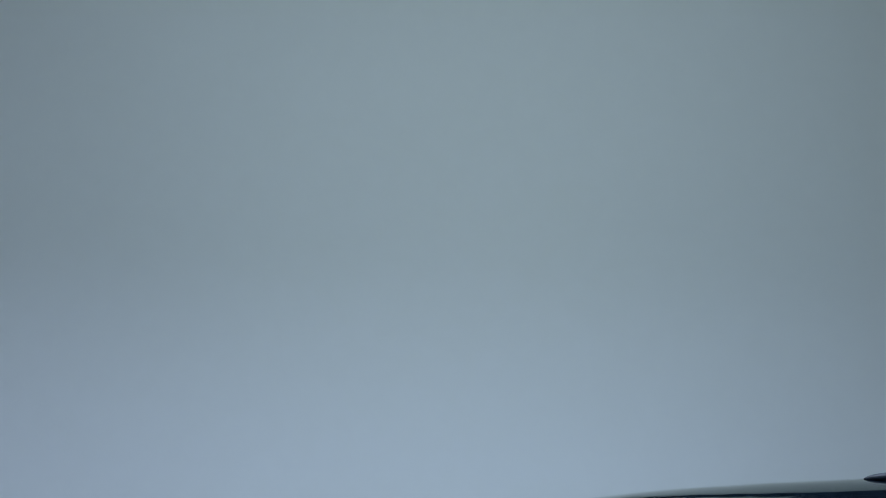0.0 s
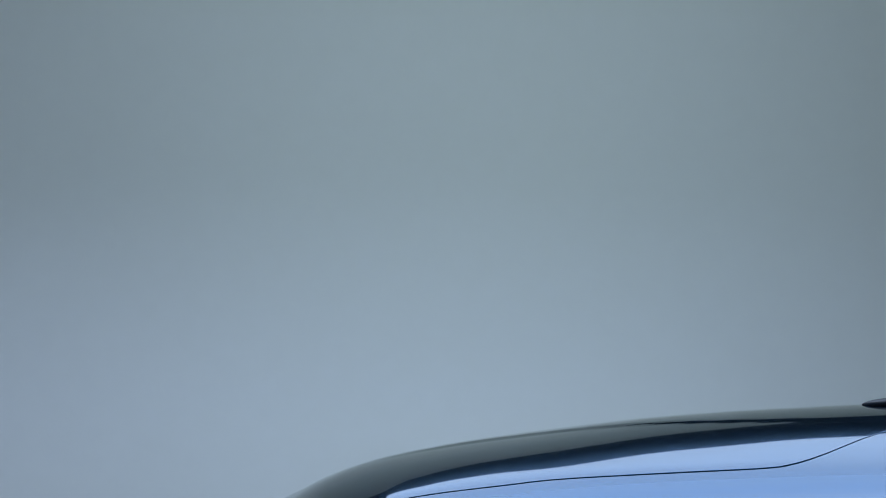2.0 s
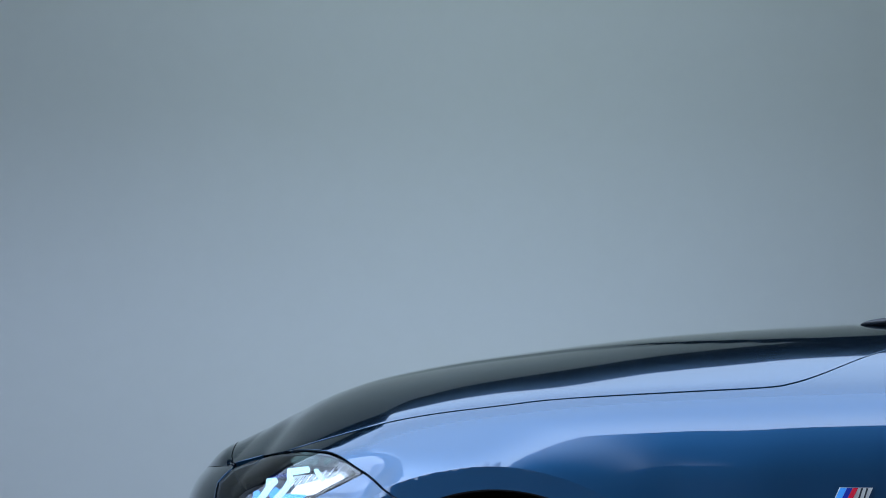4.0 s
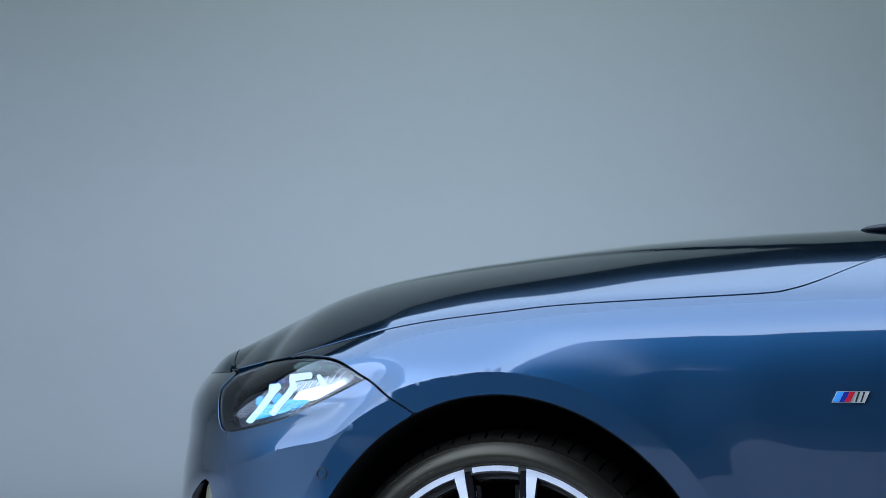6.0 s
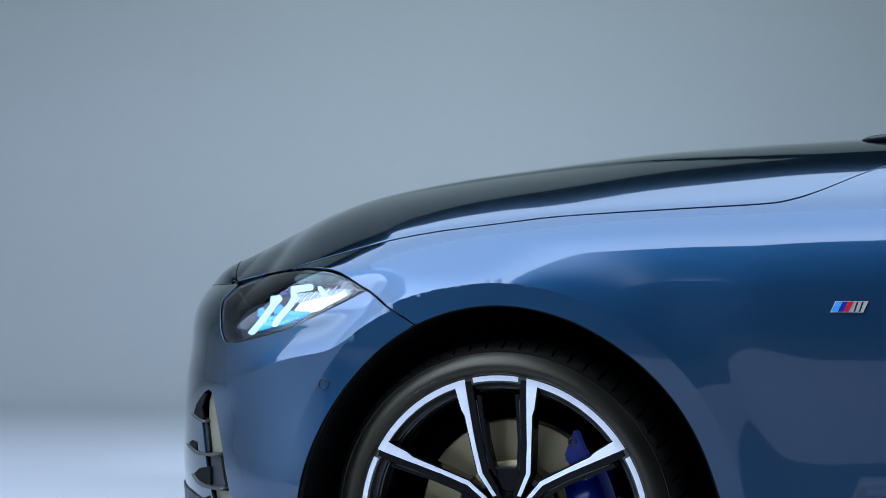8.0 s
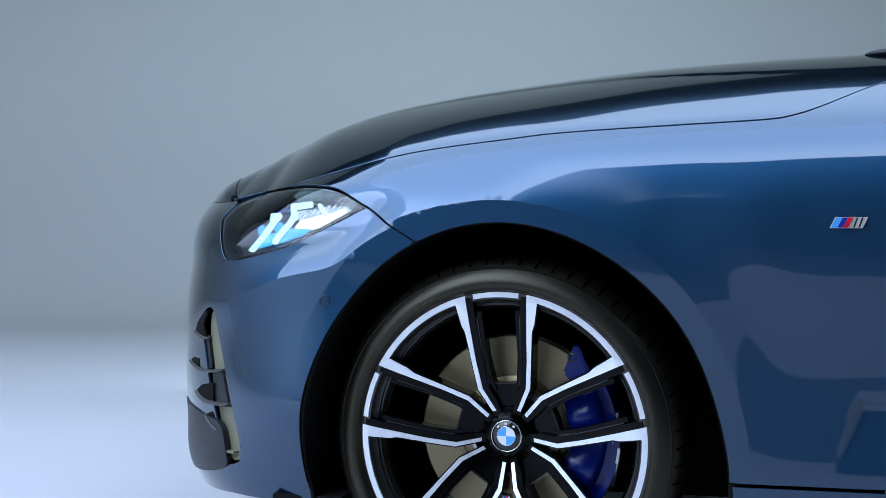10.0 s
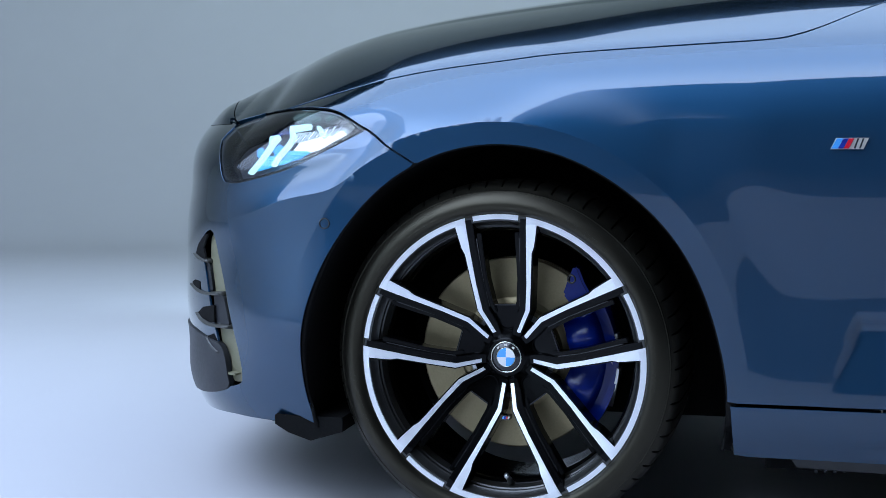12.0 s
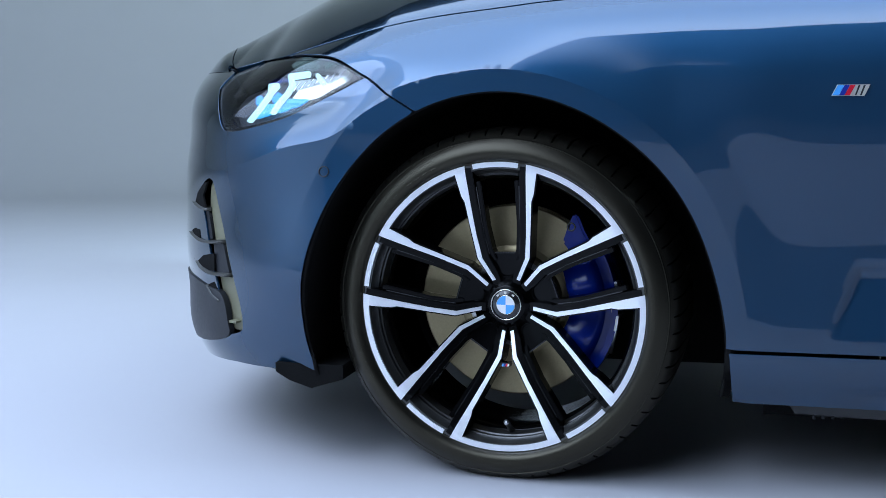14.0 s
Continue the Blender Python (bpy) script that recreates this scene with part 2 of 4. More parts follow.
gloss, facing = PAINT.node_tree.nodes.new("ShaderNodeMapRange"), PAINT.node_tree.nodes.new("ShaderNodeLayerWeight")      # flakes scatter less at a glancing angle
for socket, value in (("From Min", 0.15), ("From Max", 0.60), ("To Min", 0.64), ("To Max", 0.13)):
    gloss.inputs[socket].default_value = value
PAINT.node_tree.links.new(facing.outputs["Facing"], gloss.inputs["Value"])
PAINT.node_tree.links.new(gloss.outputs["Result"], PAINT.node_tree.nodes["Principled BSDF"].inputs["Roughness"])
BLACK_GLOSS = material("black_gloss_plastic", (0.012, 0.012, 0.013), 0.18, 0.0, 0.4, 0.15, 120.0)
BLACK_SATIN = material("black_satin_plastic", (0.014, 0.014, 0.015), 0.5, 0.0, 0.0, 0.2, 160.0, 0.1)
LINER = material("black_felt_liner", (0.008, 0.008, 0.008), 0.95, 0.0, 0.0, 0.3, 200.0, 0.4, spec=0.1)
RIM_GREY = material("satin_grey_lacquer", (0.075, 0.075, 0.072), 0.36, 0.8, 0.0, 0.12, 150.0)
GREY_TRIM = material("dark_grey_trim", (0.014, 0.015, 0.018), 0.42, 0.0, 0.0, 0.12, 120.0, spec=0.3)
WHEEL_BLACK = material("black_wheel_lacquer", (0.0014, 0.0014, 0.0015), 0.16, 0.0, 0.0, 0.15, 150.0, spec=0.13)
TURNED = material("diamond_turned_aluminium", (0.96, 0.97, 0.99), 0.42, 1.0, 0.1, 0.03, 400.0)
RUBBER = material("tyre_rubber", (0.0032, 0.0030, 0.0024), 0.40, 0.0, 0.0, 0.30, 60.0, 0.10, spec=0.55)
RUBBER.node_tree.nodes["Principled BSDF"].inputs["Specular Tint"].default_value = (1.0, 0.90, 0.66, 1)
IRON = material("brake_iron", (0.30, 0.245, 0.14), 0.40, 0.85, 0.0, 0.12, 300.0)
BARE_METAL = material("bare_metal", (0.55, 0.55, 0.55), 0.3, 1.0, 0.0, 0.1, 200.0)
CALIPER_BLUE = material("caliper_blue_lacquer", (0.0008, 0.011, 0.14), 0.20, 0.0, 0.0, 0.1, 120.0, spec=0.4)
CHROME = material("satin_chrome", (0.70, 0.68, 0.60), 0.18, 1.0, 0.0, 0.04, 150.0)
FIN_GREY = material("satin_fin_grey", (0.05, 0.05, 0.045), 0.4, 0.2, 0.0, 0.1, 120.0)
# trim whose base colour carries the olive reflection of warm light
OLIVE_REFLECTION = material("trim_with_olive_reflection", (0.22, 0.21, 0.135), 0.5, 0.4, 0.1, 0.06, 150.0)
LIGHT_BLUE = material("enamel_light_blue", (0.07, 0.38, 0.85), 0.25, 0.0, 0.6, 0.03, 150.0)
DEEP_BLUE = material("enamel_deep_blue", (0.012, 0.03, 0.28), 0.25, 0.0, 0.6, 0.03, 150.0)
RED = material("enamel_red", (0.62, 0.012, 0.03), 0.25, 0.0, 0.6, 0.03, 150.0)
WHITE = material("enamel_white", (0.8, 0.8, 0.8), 0.25, 0.0, 0.6, 0.02, 150.0)
LAMP_GREY = material("lamp_housing_grey", (0.035, 0.037, 0.045), 0.35, 0.3, 0.2, 0.1, 100.0)
LAMP_WHITE = material("lamp_reflector", (0.85, 0.88, 0.92), 0.2, 0.7, 0.0, 0.03, 100.0)
LED_WHITE = glowing("daylight_led", (0.50, 0.87, 1.0), 1.4)
# emission standing in for light caught on reflectors, fins and accents
GLOW_SOFT = glowing("soft_lamp_glow", (0.66, 0.82, 1.0), 0.62)
GLOW_BRIGHT = glowing("bright_lamp_glow", (0.80, 0.90, 1.0), 1.5)
GLOW_PALE = glowing("pale_blue_glow", (0.05, 0.46, 1.0), 1.2)
GLOW_BLUE = glowing("blue_accent_glow", (0.02, 0.30, 1.0), 1.5)
LENS = clear_pane("clear_lens")
GREY_WALL = material("bounce_wall_grey", (0.62, 0.62, 0.62), 0.8, 0.0, 0.0, 0.05, 4.0, 0.02)
FLOOR_WHITE = material("studio_floor_paint", (0.46, 0.455, 0.47), 0.55, 0.0, 0.0, 0.02, 6.0, 0.02)
GREY_FLOOR = material("unseen_grey_floor", (0.13, 0.13, 0.135), 0.6, 0.0, 0.0, 0.08, 5.0, 0.02)
DARK_WALL = material("unseen_wall_black", (0.012, 0.014, 0.016), 0.95, 0.0, 0.0, 0.2, 3.0, spec=0.1)
UNSEEN_GREY = material("unseen_wall_grey", (0.10, 0.10, 0.11), 0.95, 0.0, 0.0, 0.1, 3.0, spec=0.1)
BADGE_SILVER = material("badge_silver", (0.75, 0.73, 0.66), 0.45, 0.7, 0.2, 0.04, 150.0)

# ---- the studio: a white cove behind the car; unseen walls and ceiling added to shape the reflections ----
COVE_START, COVE_R, HALF, BACK, TOP = 9.3, 2.2, 10.0, -8.0, 9.0
WHITE_END = -0.9       # the white floor stops here, out of view; darker floor added beyond for the flank's reflection


def studio():
    bm = bmesh.new()
    line = [(WHITE_END, 0.0), (3.0, 0.0), (COVE_START, 0.0)]
    for k in range(1, 25):
        a = radians(90 * k / 24)
        line.append((COVE_START + COVE_R * math.sin(a), COVE_R * (1 - math.cos(a))))
    line.append((COVE_START + COVE_R, TOP))
    rows = [[bm.verts.new(STUDIO @ Vector((x, y, z))) for x in (-HALF, -3, 3, HALF)] for y, z in line]
    for a, b in zip(rows, rows[1:]):
        for k in range(3):
            bm.faces.new((a[k], a[k + 1], b[k + 1], b[k]))
    ob = part("floor", bm, FLOOR_WHITE, None, "white painted studio floor rising in a smooth cove wall")
    tagged(ob, "", "floor", "", "structure")

    def slab(name, lo, hi, label, mat=DARK_WALL):
        b = bmesh.new()
        bmesh.ops.create_cube(b, size=1.0)
        for v in b.verts:
            p = Vector([lo[i] + (v.co[i] + 0.5) * (hi[i] - lo[i]) for i in range(3)])
            v.co = STUDIO @ p
        o = part(name, b, mat, None, label, shade=False)
        tagged(o, "", name.split("_")[0], "", "structure")
    far = COVE_START + COVE_R + 0.3
    slab("floor_rear", (-HALF, BACK, -0.2), (HALF, WHITE_END, 0.0), "unseen grey floor added to darken the flank's reflection", GREY_FLOOR)
    # walls and ceiling out of view, toned for bounce and reflections
    slab("wall_south", (-HALF, BACK - 0.2, 0), (HALF, BACK, TOP), "unseen dark grey wall added for the flank's reflections", UNSEEN_GREY)
    slab("wall_west", (-HALF - 0.2, BACK, 0), (-HALF, far, TOP), "unseen grey side wall added to bounce light onto the bumper", GREY_WALL)
    slab("wall_east", (HALF, BACK, 0), (HALF + 0.2, far, TOP), "unseen black side wall added to keep reflections dark")
    slab("ceiling", (-HALF, BACK, TOP), (HALF, far, TOP + 0.2), "unseen dark ceiling added to keep reflections dark")


studio()

# ---- the car's skin ----
CENTRE, BEND, HUB_Z = 0.915, -0.27, 0.325
section = spline([(0.10, 0.075), (0.16, 0.035), (0.21, 0.016), (0.26, 0.010), (0.34, 0.012), (0.45, 0.014), (0.56, 0.0085), (0.63, 0.0018), (0.675, 0.0), (0.71, 0.001), (0.74, 0.0033),
                  (0.77, 0.0095), (0.81, 0.0310), (0.85, 0.0675), (0.88, 0.1030), (0.905, 0.139), (0.932, 0.1845), (0.968, 0.250), (1.015, 0.342)])
shoulder = spline([(-0.60, 0.745), (-0.474, 0.793), (-0.373, 0.823), (-0.209, 0.861), (-0.028, 0.883), (0.10, 0.894), (0.30, 0.904), (0.45, 0.909),
                   (0.66, 0.914), (1.2, 0.925)])
reach = spline([(0.08, 0.52), (0.16, 0.565), (0.21, 0.59), (0.30, 0.595), (0.37, 0.6045), (0.46, 0.603), (0.57, 0.594), (0.65, 0.582), (0.70, 0.59), (0.76, 0.583),
                (0.80, 0.55), (0.84, 0.49), (0.92, 0.36)])
lip_radius = spline([(-40, 0.430), (-6, 0.394), (6, 0.380), (35, 0.374), (55, 0.378), (75, 0.388), (95, 0.398), (120, 0.398), (150, 0.389), (184, 0.392), (200, 0.403)])
flare_width = spline([(-10, 0.04), (30, 0.045), (60, 0.043), (95, 0.042), (108, 0.048), (119, 0.058), (131, 0.056), (140, 0.051), (150, 0.045), (165, 0.036), (190, 0.03)])

flare_height = spline([(-40, 0.0), (-20, 0.0), (30, 0.006), (55, 0.008), (70, 0.009), (80, 0.010), (92, 0.011), (104, 0.012), (112, 0.012), (120, 0.012), (130, 0.010), (140, 0.006),
                       (150, 0.004), (162, 0.001), (170, 0.0), (200, 0.0)])
UPRIGHT, LEAN = 0.735, 0.60      # above this height the flank leans in, the arch's rim less so


@functools.lru_cache(None)
def lean(a):
    """How far the flank has leaned in at the crest of the arch's rim, by the angle round the wheel."""
    r = lip_radius(a) + flare_width(a)
    u, z = r * math.cos(radians(a)), HUB_Z + r * math.sin(radians(a))
    z += (0.905 - shoulder(u)) * smooth(0.45, 0.88, z + 0.06)
    return section(z) - section(z - LEAN * max(0.0, z - UPRIGHT))


shelf = spline([(-0.70, 0.55), (-0.60, 0.573), (-0.50, 0.598), (-0.44, 0.618), (-0.38, 0.630), (-0.322, 0.648), (-0.28, 0.678), (-0.20, 0.722)])


def side(u, z):
    """The car's flank, u metres along from the front wheel (negative forward, bending round to the nose), z up."""
    lift = (0.905 - shoulder(u)) * smooth(0.45, 0.88, z + 0.06)
    y = section(z + lift)
    # the raised lip round the wheel
    r, a = math.hypot(u, z - HUB_Z), math.degrees(math.atan2(z - HUB_Z, u))
    a = a + 360 if a < -90 else a
    if -40 < a < 200 and r < 0.62:
        rho, w = r - lip_radius(a), flare_width(a)
        flat = 0.97 + 0.03 * max(rho, 0) / w
        drop = 1 - (rho - w) / (0.080 + 0.015 * smooth(90, 130, a))
        bump = min(flat, drop)
        if bump < 0.3:
            bump = 0.3 * math.exp((bump - 0.3) / 0.3)
        curved = max(0.0, drop) ** 2 if rho > w else flat
        bump += (curved - bump) * smooth(45, 68, a)
        k = smooth(44, 64, a) * (1 - smooth(128, 145, a))
        if rho <= w:
            y += k * (section(z + lift - LEAN * max(0.0, z + lift - UPRIGHT)) - section(z + lift)) - flare_height(a) * bump
        else:
            y -= (flare_height(a) + k * lean(round(a, 1))) * bump
    # the shelf under the headlamp, running on from the arch
    up = z - shelf(u)
    k = 1 - (1 - min(max(up / 0.058, 0.0), 1.0)) ** 2
    y += 0.019 * k * smooth(-0.62, -0.38, u) * (1 - smooth(-0.27, -0.19, u)) * (1 - smooth(0.73, 0.80, z))
    # the bumper's belly in front of the wheel
    y -= 0.046 * smooth(0.18, 0.38, z) * (1 - smooth(0.38, 0.64, z)) * smooth(-0.68, -0.38, u) * (1 - smooth(-0.19, -0.08, u))
    # the swell behind the wheel and the hollow between it and the arch
    if u > 0.15:
        y -= 0.0030 * math.exp(-((u - 0.43) / 0.065) ** 2) * smooth(0.60, 0.72, z) * (1 - smooth(0.72, 0.86, z))
        y += 0.0018 * math.exp(-((u - 0.295) / 0.040) ** 2) * smooth(0.50, 0.70, z) * (1 - smooth(0.70, 0.80, z))
    # the scallop low down behind the wheel, and a shallow one in the skirt
    k = smooth(0.560 + 0.34 * (z - 0.29), 0.585 + 0.34 * (z - 0.29), u)
    y += 0.0085 * k * min(1.0, max(0, (z - 0.288) / 0.115)) * (1 - smooth(0.402, 0.425, z))
    y += 0.006 * smooth(0.57, 0.66, u) * min(1.0, max(0, (z - 0.166) / 0.020)) * (1 - smooth(0.186, 0.205, z))
    if u >= BEND:
        return (u, y, z)
    b = (BEND - u) / 0.6
    return (BEND - (reach(z) + 0.03) * math.sin(b), y + (CENTRE - y) * (1 - math.cos(b)) ** 1.2, z)


def side_in(d):
    """The flank moved inwards by d."""
    def f(u, z):
        e = 0.002
        p = Vector(side(u, z))
        n = (Vector(side(u + e, z)) - Vector(side(u - e, z))).cross(Vector(side(u, z + e)) - Vector(side(u, z - e))).normalized()
        return (p - n * d)[:]
    return f


SHUT = [(-0.691, 0.772), (-0.60, 0.788), (-0.505, 0.797), (-0.389, 0.824), (-0.209, 0.861), (-0.028, 0.883), (0.082, 0.894), (0.295, 0.904),
        (0.45, 0.911), (0.501, 0.919), (0.552, 0.937), (0.632, 0.973), (0.70, 0.998)]
shut_line = through_points(SHUT, 0.008)
shut_xyz = [side(*p) for p in shut_line]
shoulder_xyz = [p for p in shut_xyz[::4] if p[0] < 0.42] + [side(u, 0.909 + 0.026 * (u - 0.45)) for u in (0.46, 0.58, 0.70, 0.85)]
edge_y = spline([(p[0], p[1]) for p in shoulder_xyz])
edge_z = spline([(p[0], p[2]) for p in shoulder_xyz])
crown = spline([(0.10, 0.868), (0.15, 0.905), (0.196, 0.932), (0.262, 0.968), (0.36, 1.015), (0.45, 1.046), (0.55, 1.062), (0.70, 1.074), (0.915, 1.080), (1.1, 1.076)])
fall = spline([(-0.85, 0.34), (-0.80, 0.29), (-0.723, 0.23), (-0.606, 0.165), (-0.474, 0.114), (-0.373, 0.087), (-0.28, 0.072), (-0.18, 0.058), (-0.08, 0.0455),
               (0.02, 0.0335), (0.12, 0.0225), (0.22, 0.0125), (0.35, 0.003), (0.50, -0.005), (0.66, -0.010), (0.9, -0.012)])


def bonnet_z(x, y):
    yb, zb = edge_y(x), edge_z(x)
    t = (max(y, yb) - yb) / (CENTRE - yb)
    rise = (crown(0.15 + 0.765 * t) - 0.905) / 0.175
    rise += 0.48 * (1 - smooth(-0.25, 0.40, x)) * smooth(-0.66, -0.45, x) * t * max(0.0, 1 - t / 0.5) ** 2
    base = zb + (1.080 - fall(x) - zb) * rise
    line = 0.412 - 0.070 * smooth(-0.05, 0.68, x)
    crease = (0.0030 - 0.0022 * smooth(0.15, 0.60, x)) * smooth(line - 0.014, line + 0.014, y) * smooth(-0.45, -0.15, x)
    return base + crease


def bonnet(x, y):
    return (x, y, bonnet_z(x, min(y, 2 * CENTRE - y)))


arch_line = []
for k in range(0, 95):
    a = 206 - 232 * k / 94
    r = lip_radius(a)
    arch_line.append((r * math.cos(radians(a)), HUB_Z + r * math.sin(radians(a))))
JOINT_TOP, JOINT_LOW = (-0.279, 0.752), (-0.174, 0.688)
arch_front = [p for p in arch_line if p[0] < JOINT_LOW[0] and p[1] > 0.178]
arch_rear = [p for p in arch_line if p[0] >= JOINT_LOW[0] and p[1] > 0.262]
LAMP = [(-0.672, 0.735), (-0.640, 0.695), (-0.615, 0.660), (-0.595, 0.650), (-0.545, 0.653), (-0.442, 0.676), (-0.37, 0.707), (-0.281, 0.752),
        (-0.348, 0.785), (-0.413, 0.796), (-0.494, 0.796), (-0.60, 0.787), (-0.660, 0.768)]
lamp_low = through_points(LAMP[:8], 0.007)
lamp_high = through_points(LAMP[7:], 0.007) + [LAMP[0]]
lamp_ring = lamp_low[:-1] + lamp_high[:-1]

car = thing("car", "metallic blue coupe with black and silver wheels on white floor", "car")

# wing: arch, joint with the bumper, lamp's upper edge, bonnet line, rear end
top_of_wing = [p for p in shut_line if p[0] > -0.50]
wing_end = 0.80
wing_ring = ([JOINT_LOW, JOINT_TOP] + [p for p in lamp_high if -0.50 < p[0] < -0.285] + top_of_wing
             + [(wing_end, 1.0), (wing_end, 0.262), (0.41, 0.262)] + arch_rear[::-1])
wing_ring = resample(inset(resample(wing_ring, 0.012), 0.0022), 0.012)
crest_line = []
for k in range(70):
    a = 162 - 168 * k / 69
    r = lip_radius(a) + flare_width(a)
    crest_line.append((r * math.cos(radians(a)), HUB_Z + r * math.sin(radians(a))))
shelf_line = [(u, shelf(u)) for u in np.linspace(-0.60, -0.195, 52)]
skin("front_wing", side, wing_ring, PAINT, car, "metallic blue front wing with wheel arch", step=0.010, creases=[crest_line])
# side skirt
skirt_ring = resample(inset(resample([(0.398, 0.258), (0.405, 0.165), (0.43, 0.162), (wing_end, 0.160), (wing_end, 0.258)], 0.012), 0.0016), 0.012)
skin("side_skirt", side, skirt_ring, PAINT, car, "metallic blue side skirt below the door line", depth=0.05)
# bumper
INTAKE = [(-0.640, 0.549), (-0.611, 0.486), (-0.575, 0.392), (-0.553, 0.314), (-0.547, 0.268), (-0.557, 0.249), (-0.607, 0.247), (-0.632, 0.335), (-0.655, 0.40), (-0.676, 0.46), (-0.694, 0.515), (-0.678, 0.543)]
intake_ring = resample(through_points(INTAKE, 0.010, True), 0.010)
END = BEND - 0.6 * math.pi / 2
bumper_ring = ([p for p in lamp_low] + [JOINT_LOW] + arch_front[::-1]
               + [(-0.387, 0.181), (-0.46, 0.181), (-0.60, 0.178), (-0.72, 0.168), (-0.85, 0.158), (END, 0.150), (END, 0.774), (-0.80, 0.774), (-0.690, 0.774), (-0.664, 0.768)])
bumper_ring = inset(resample(bumper_ring, 0.012), 0.0022)
bumper = skin("front_bumper", side, bumper_ring, PAINT, car, "metallic blue front bumper", holes=[intake_ring], step=0.010, depth=0.005, mirror=CENTRE, creases=[shelf_line, [p for p in crest_line if p[0] < -0.19]])

# bonnet
front_edge = spline([(0.30, -0.650), (0.318, -0.662), (0.40, -0.695), (0.5, -0.725), (0.7, -0.752), (0.915, -0.765)])
ring = [(p[0], p[1]) for p in shut_xyz if p[0] > -0.655 and p[0] < 0.70]
ring += [(0.74, y) for y in (0.36, 0.5, 0.7, 0.915)]
near = ring
far_side = [(x, 2 * CENTRE - y) for x, y in reversed(near)][1:]
front = [(front_edge(min(y, 2 * CENTRE - y)), y) for y in np.linspace(2 * CENTRE - 0.318, 0.318, 40)]
bonnet_ring = inset(resample(near + far_side + front, 0.014), 0.0022)
skin("bonnet", bonnet, bonnet_ring, PAINT, car, "long metallic blue bonnet", step=0.011)


# nose panel between the bonnet's front edge and the bumper
def nose(s, v):
    """s: 0 at the lamp, 1 at the centre line; v: 0 at the bonnet's edge, 1 at the bumper."""
    y = 0.318 + (CENTRE - 0.318) * s
    a = Vector(bonnet(front_edge(y) - 0.0004, y))
    c = Vector(side_in(-0.0004)(-0.693 + (END + 0.693) * s, 0.7685))
    slope = (bonnet_z(front_edge(y) + 0.03, y) - bonnet_z(front_edge(y), y)) / 0.03
    reach_on = 0.5 * abs(c.x - a.x) + 0.01
    b = Vector((a.x - reach_on, 0.5 * (a.y + c.y), a.z - slope * reach_on))
    return (a * (1 - v) ** 2 + b * 2 * v * (1 - v) + c * v * v)[:]


skin("nose_panel", nose, resample([(0.004, 0), (1, 0), (1, 1), (0.004, 1)], 0.04), PAINT, car, "", step=0.04, depth=0.0005, mirror=CENTRE, flip=True, fillet=0.0003)

# doors and tail close the car beyond the wing
door_ring = resample([(0.804, 0.262), (2.10, 0.262), (2.10, 0.955), (0.804, 0.97)], 0.03)
quarter_ring = resample([(2.104, 0.20), (3.80, 0.26), (3.80, 0.93), (2.104, 0.955)], 0.04)


def far(u, z):
    x, y, h = side(u, z)
    return (x, 2 * CENTRE - y, h)


for surface, turn in ((side, False), (far, True)):
    skin("door", surface, door_ring, PAINT, car, "", step=0.03, flip=turn)
    skin("rear_quarter", surface, quarter_ring, PAINT, car, "", step=0.04, flip=turn)
sill_ring = resample([(wing_end + 0.004, 0.150), (2.42, 0.150), (2.42, 0.258), (wing_end + 0.004, 0.258)], 0.03)
skin("side_skirt", side, sill_ring, PAINT, car, "", step=0.03, depth=0.05)
skin("side_skirt", far, resample([(0.41, 0.150), (2.42, 0.150), (2.42, 0.258), (0.41, 0.258)], 0.03), PAINT, car, "", step=0.03, depth=0.05, flip=True)
skin("front_wing", far, wing_ring, PAINT, car, "", step=0.02, flip=True)


def loft(sections):
    """Rings of (x, y, z) joined one to the next and closed at both ends."""
    bm = bmesh.new()
    rings = [[bm.verts.new(p) for p in ring] for ring in sections]
    for a, b in zip(rings, rings[1:]):
        for k in range(len(a)):
            bm.faces.new((a[k], a[(k + 1) % len(a)], b[(k + 1) % len(a)], b[k]))
    bm.faces.new(rings[0][::-1])
    bm.faces.new(rings[-1])
    bmesh.ops.recalc_face_normals(bm, faces=bm.faces)
    return bm


def cabin_ring(x, z0, z1, w0, w1):
    out = []
    for k in range(25):
        a = math.pi * k / 24
        c, s = math.cos(a), math.sin(a)
        w = w0 + (w1 - w0) * s
        out.append((x, CENTRE - math.copysign(abs(c) ** 0.6, c) * w, z0 + (z1 - z0) * s ** 0.7))
    return out


part("cabin", loft([cabin_ring(*r) for r in ((0.78, 0.92, 1.04, 0.66, 0.62), (1.15, 0.94, 1.24, 0.70, 0.56), (1.60, 0.95, 1.37, 0.76, 0.55),
                                             (2.2, 0.95, 1.375, 0.78, 0.54), (2.8, 0.94, 1.24, 0.76, 0.52), (3.4, 0.92, 1.02, 0.72, 0.6), (3.8, 0.8, 0.95, 0.7, 0.66))]),
     BLACK_GLOSS, car, "dark glazed cabin and roof")


def box(lo, hi, bevel=0.004):
    bm = bmesh.new()
    bmesh.ops.create_cube(bm, size=1.0)
    for v in bm.verts:
        v.co = [lo[i] + (v.co[i] + 0.5) * (hi[i] - lo[i]) for i in range(3)]
    if bevel:
        bmesh.ops.bevel(bm, geom=bm.edges[:], offset=bevel, segments=2, affect="EDGES")
    return bm


part("underbody", box((0.44, 0.10, 0.125), (3.75, 2 * CENTRE - 0.10, 0.24), 0.02), LINER, car, "black underbody tray", shade=False)
part("engine_bay", box((-0.52, 0.38, 0.16), (0.60, 2 * CENTRE - 0.38, 0.66), 0.02), LINER, car, "black engine bay and subframe", shade=False)
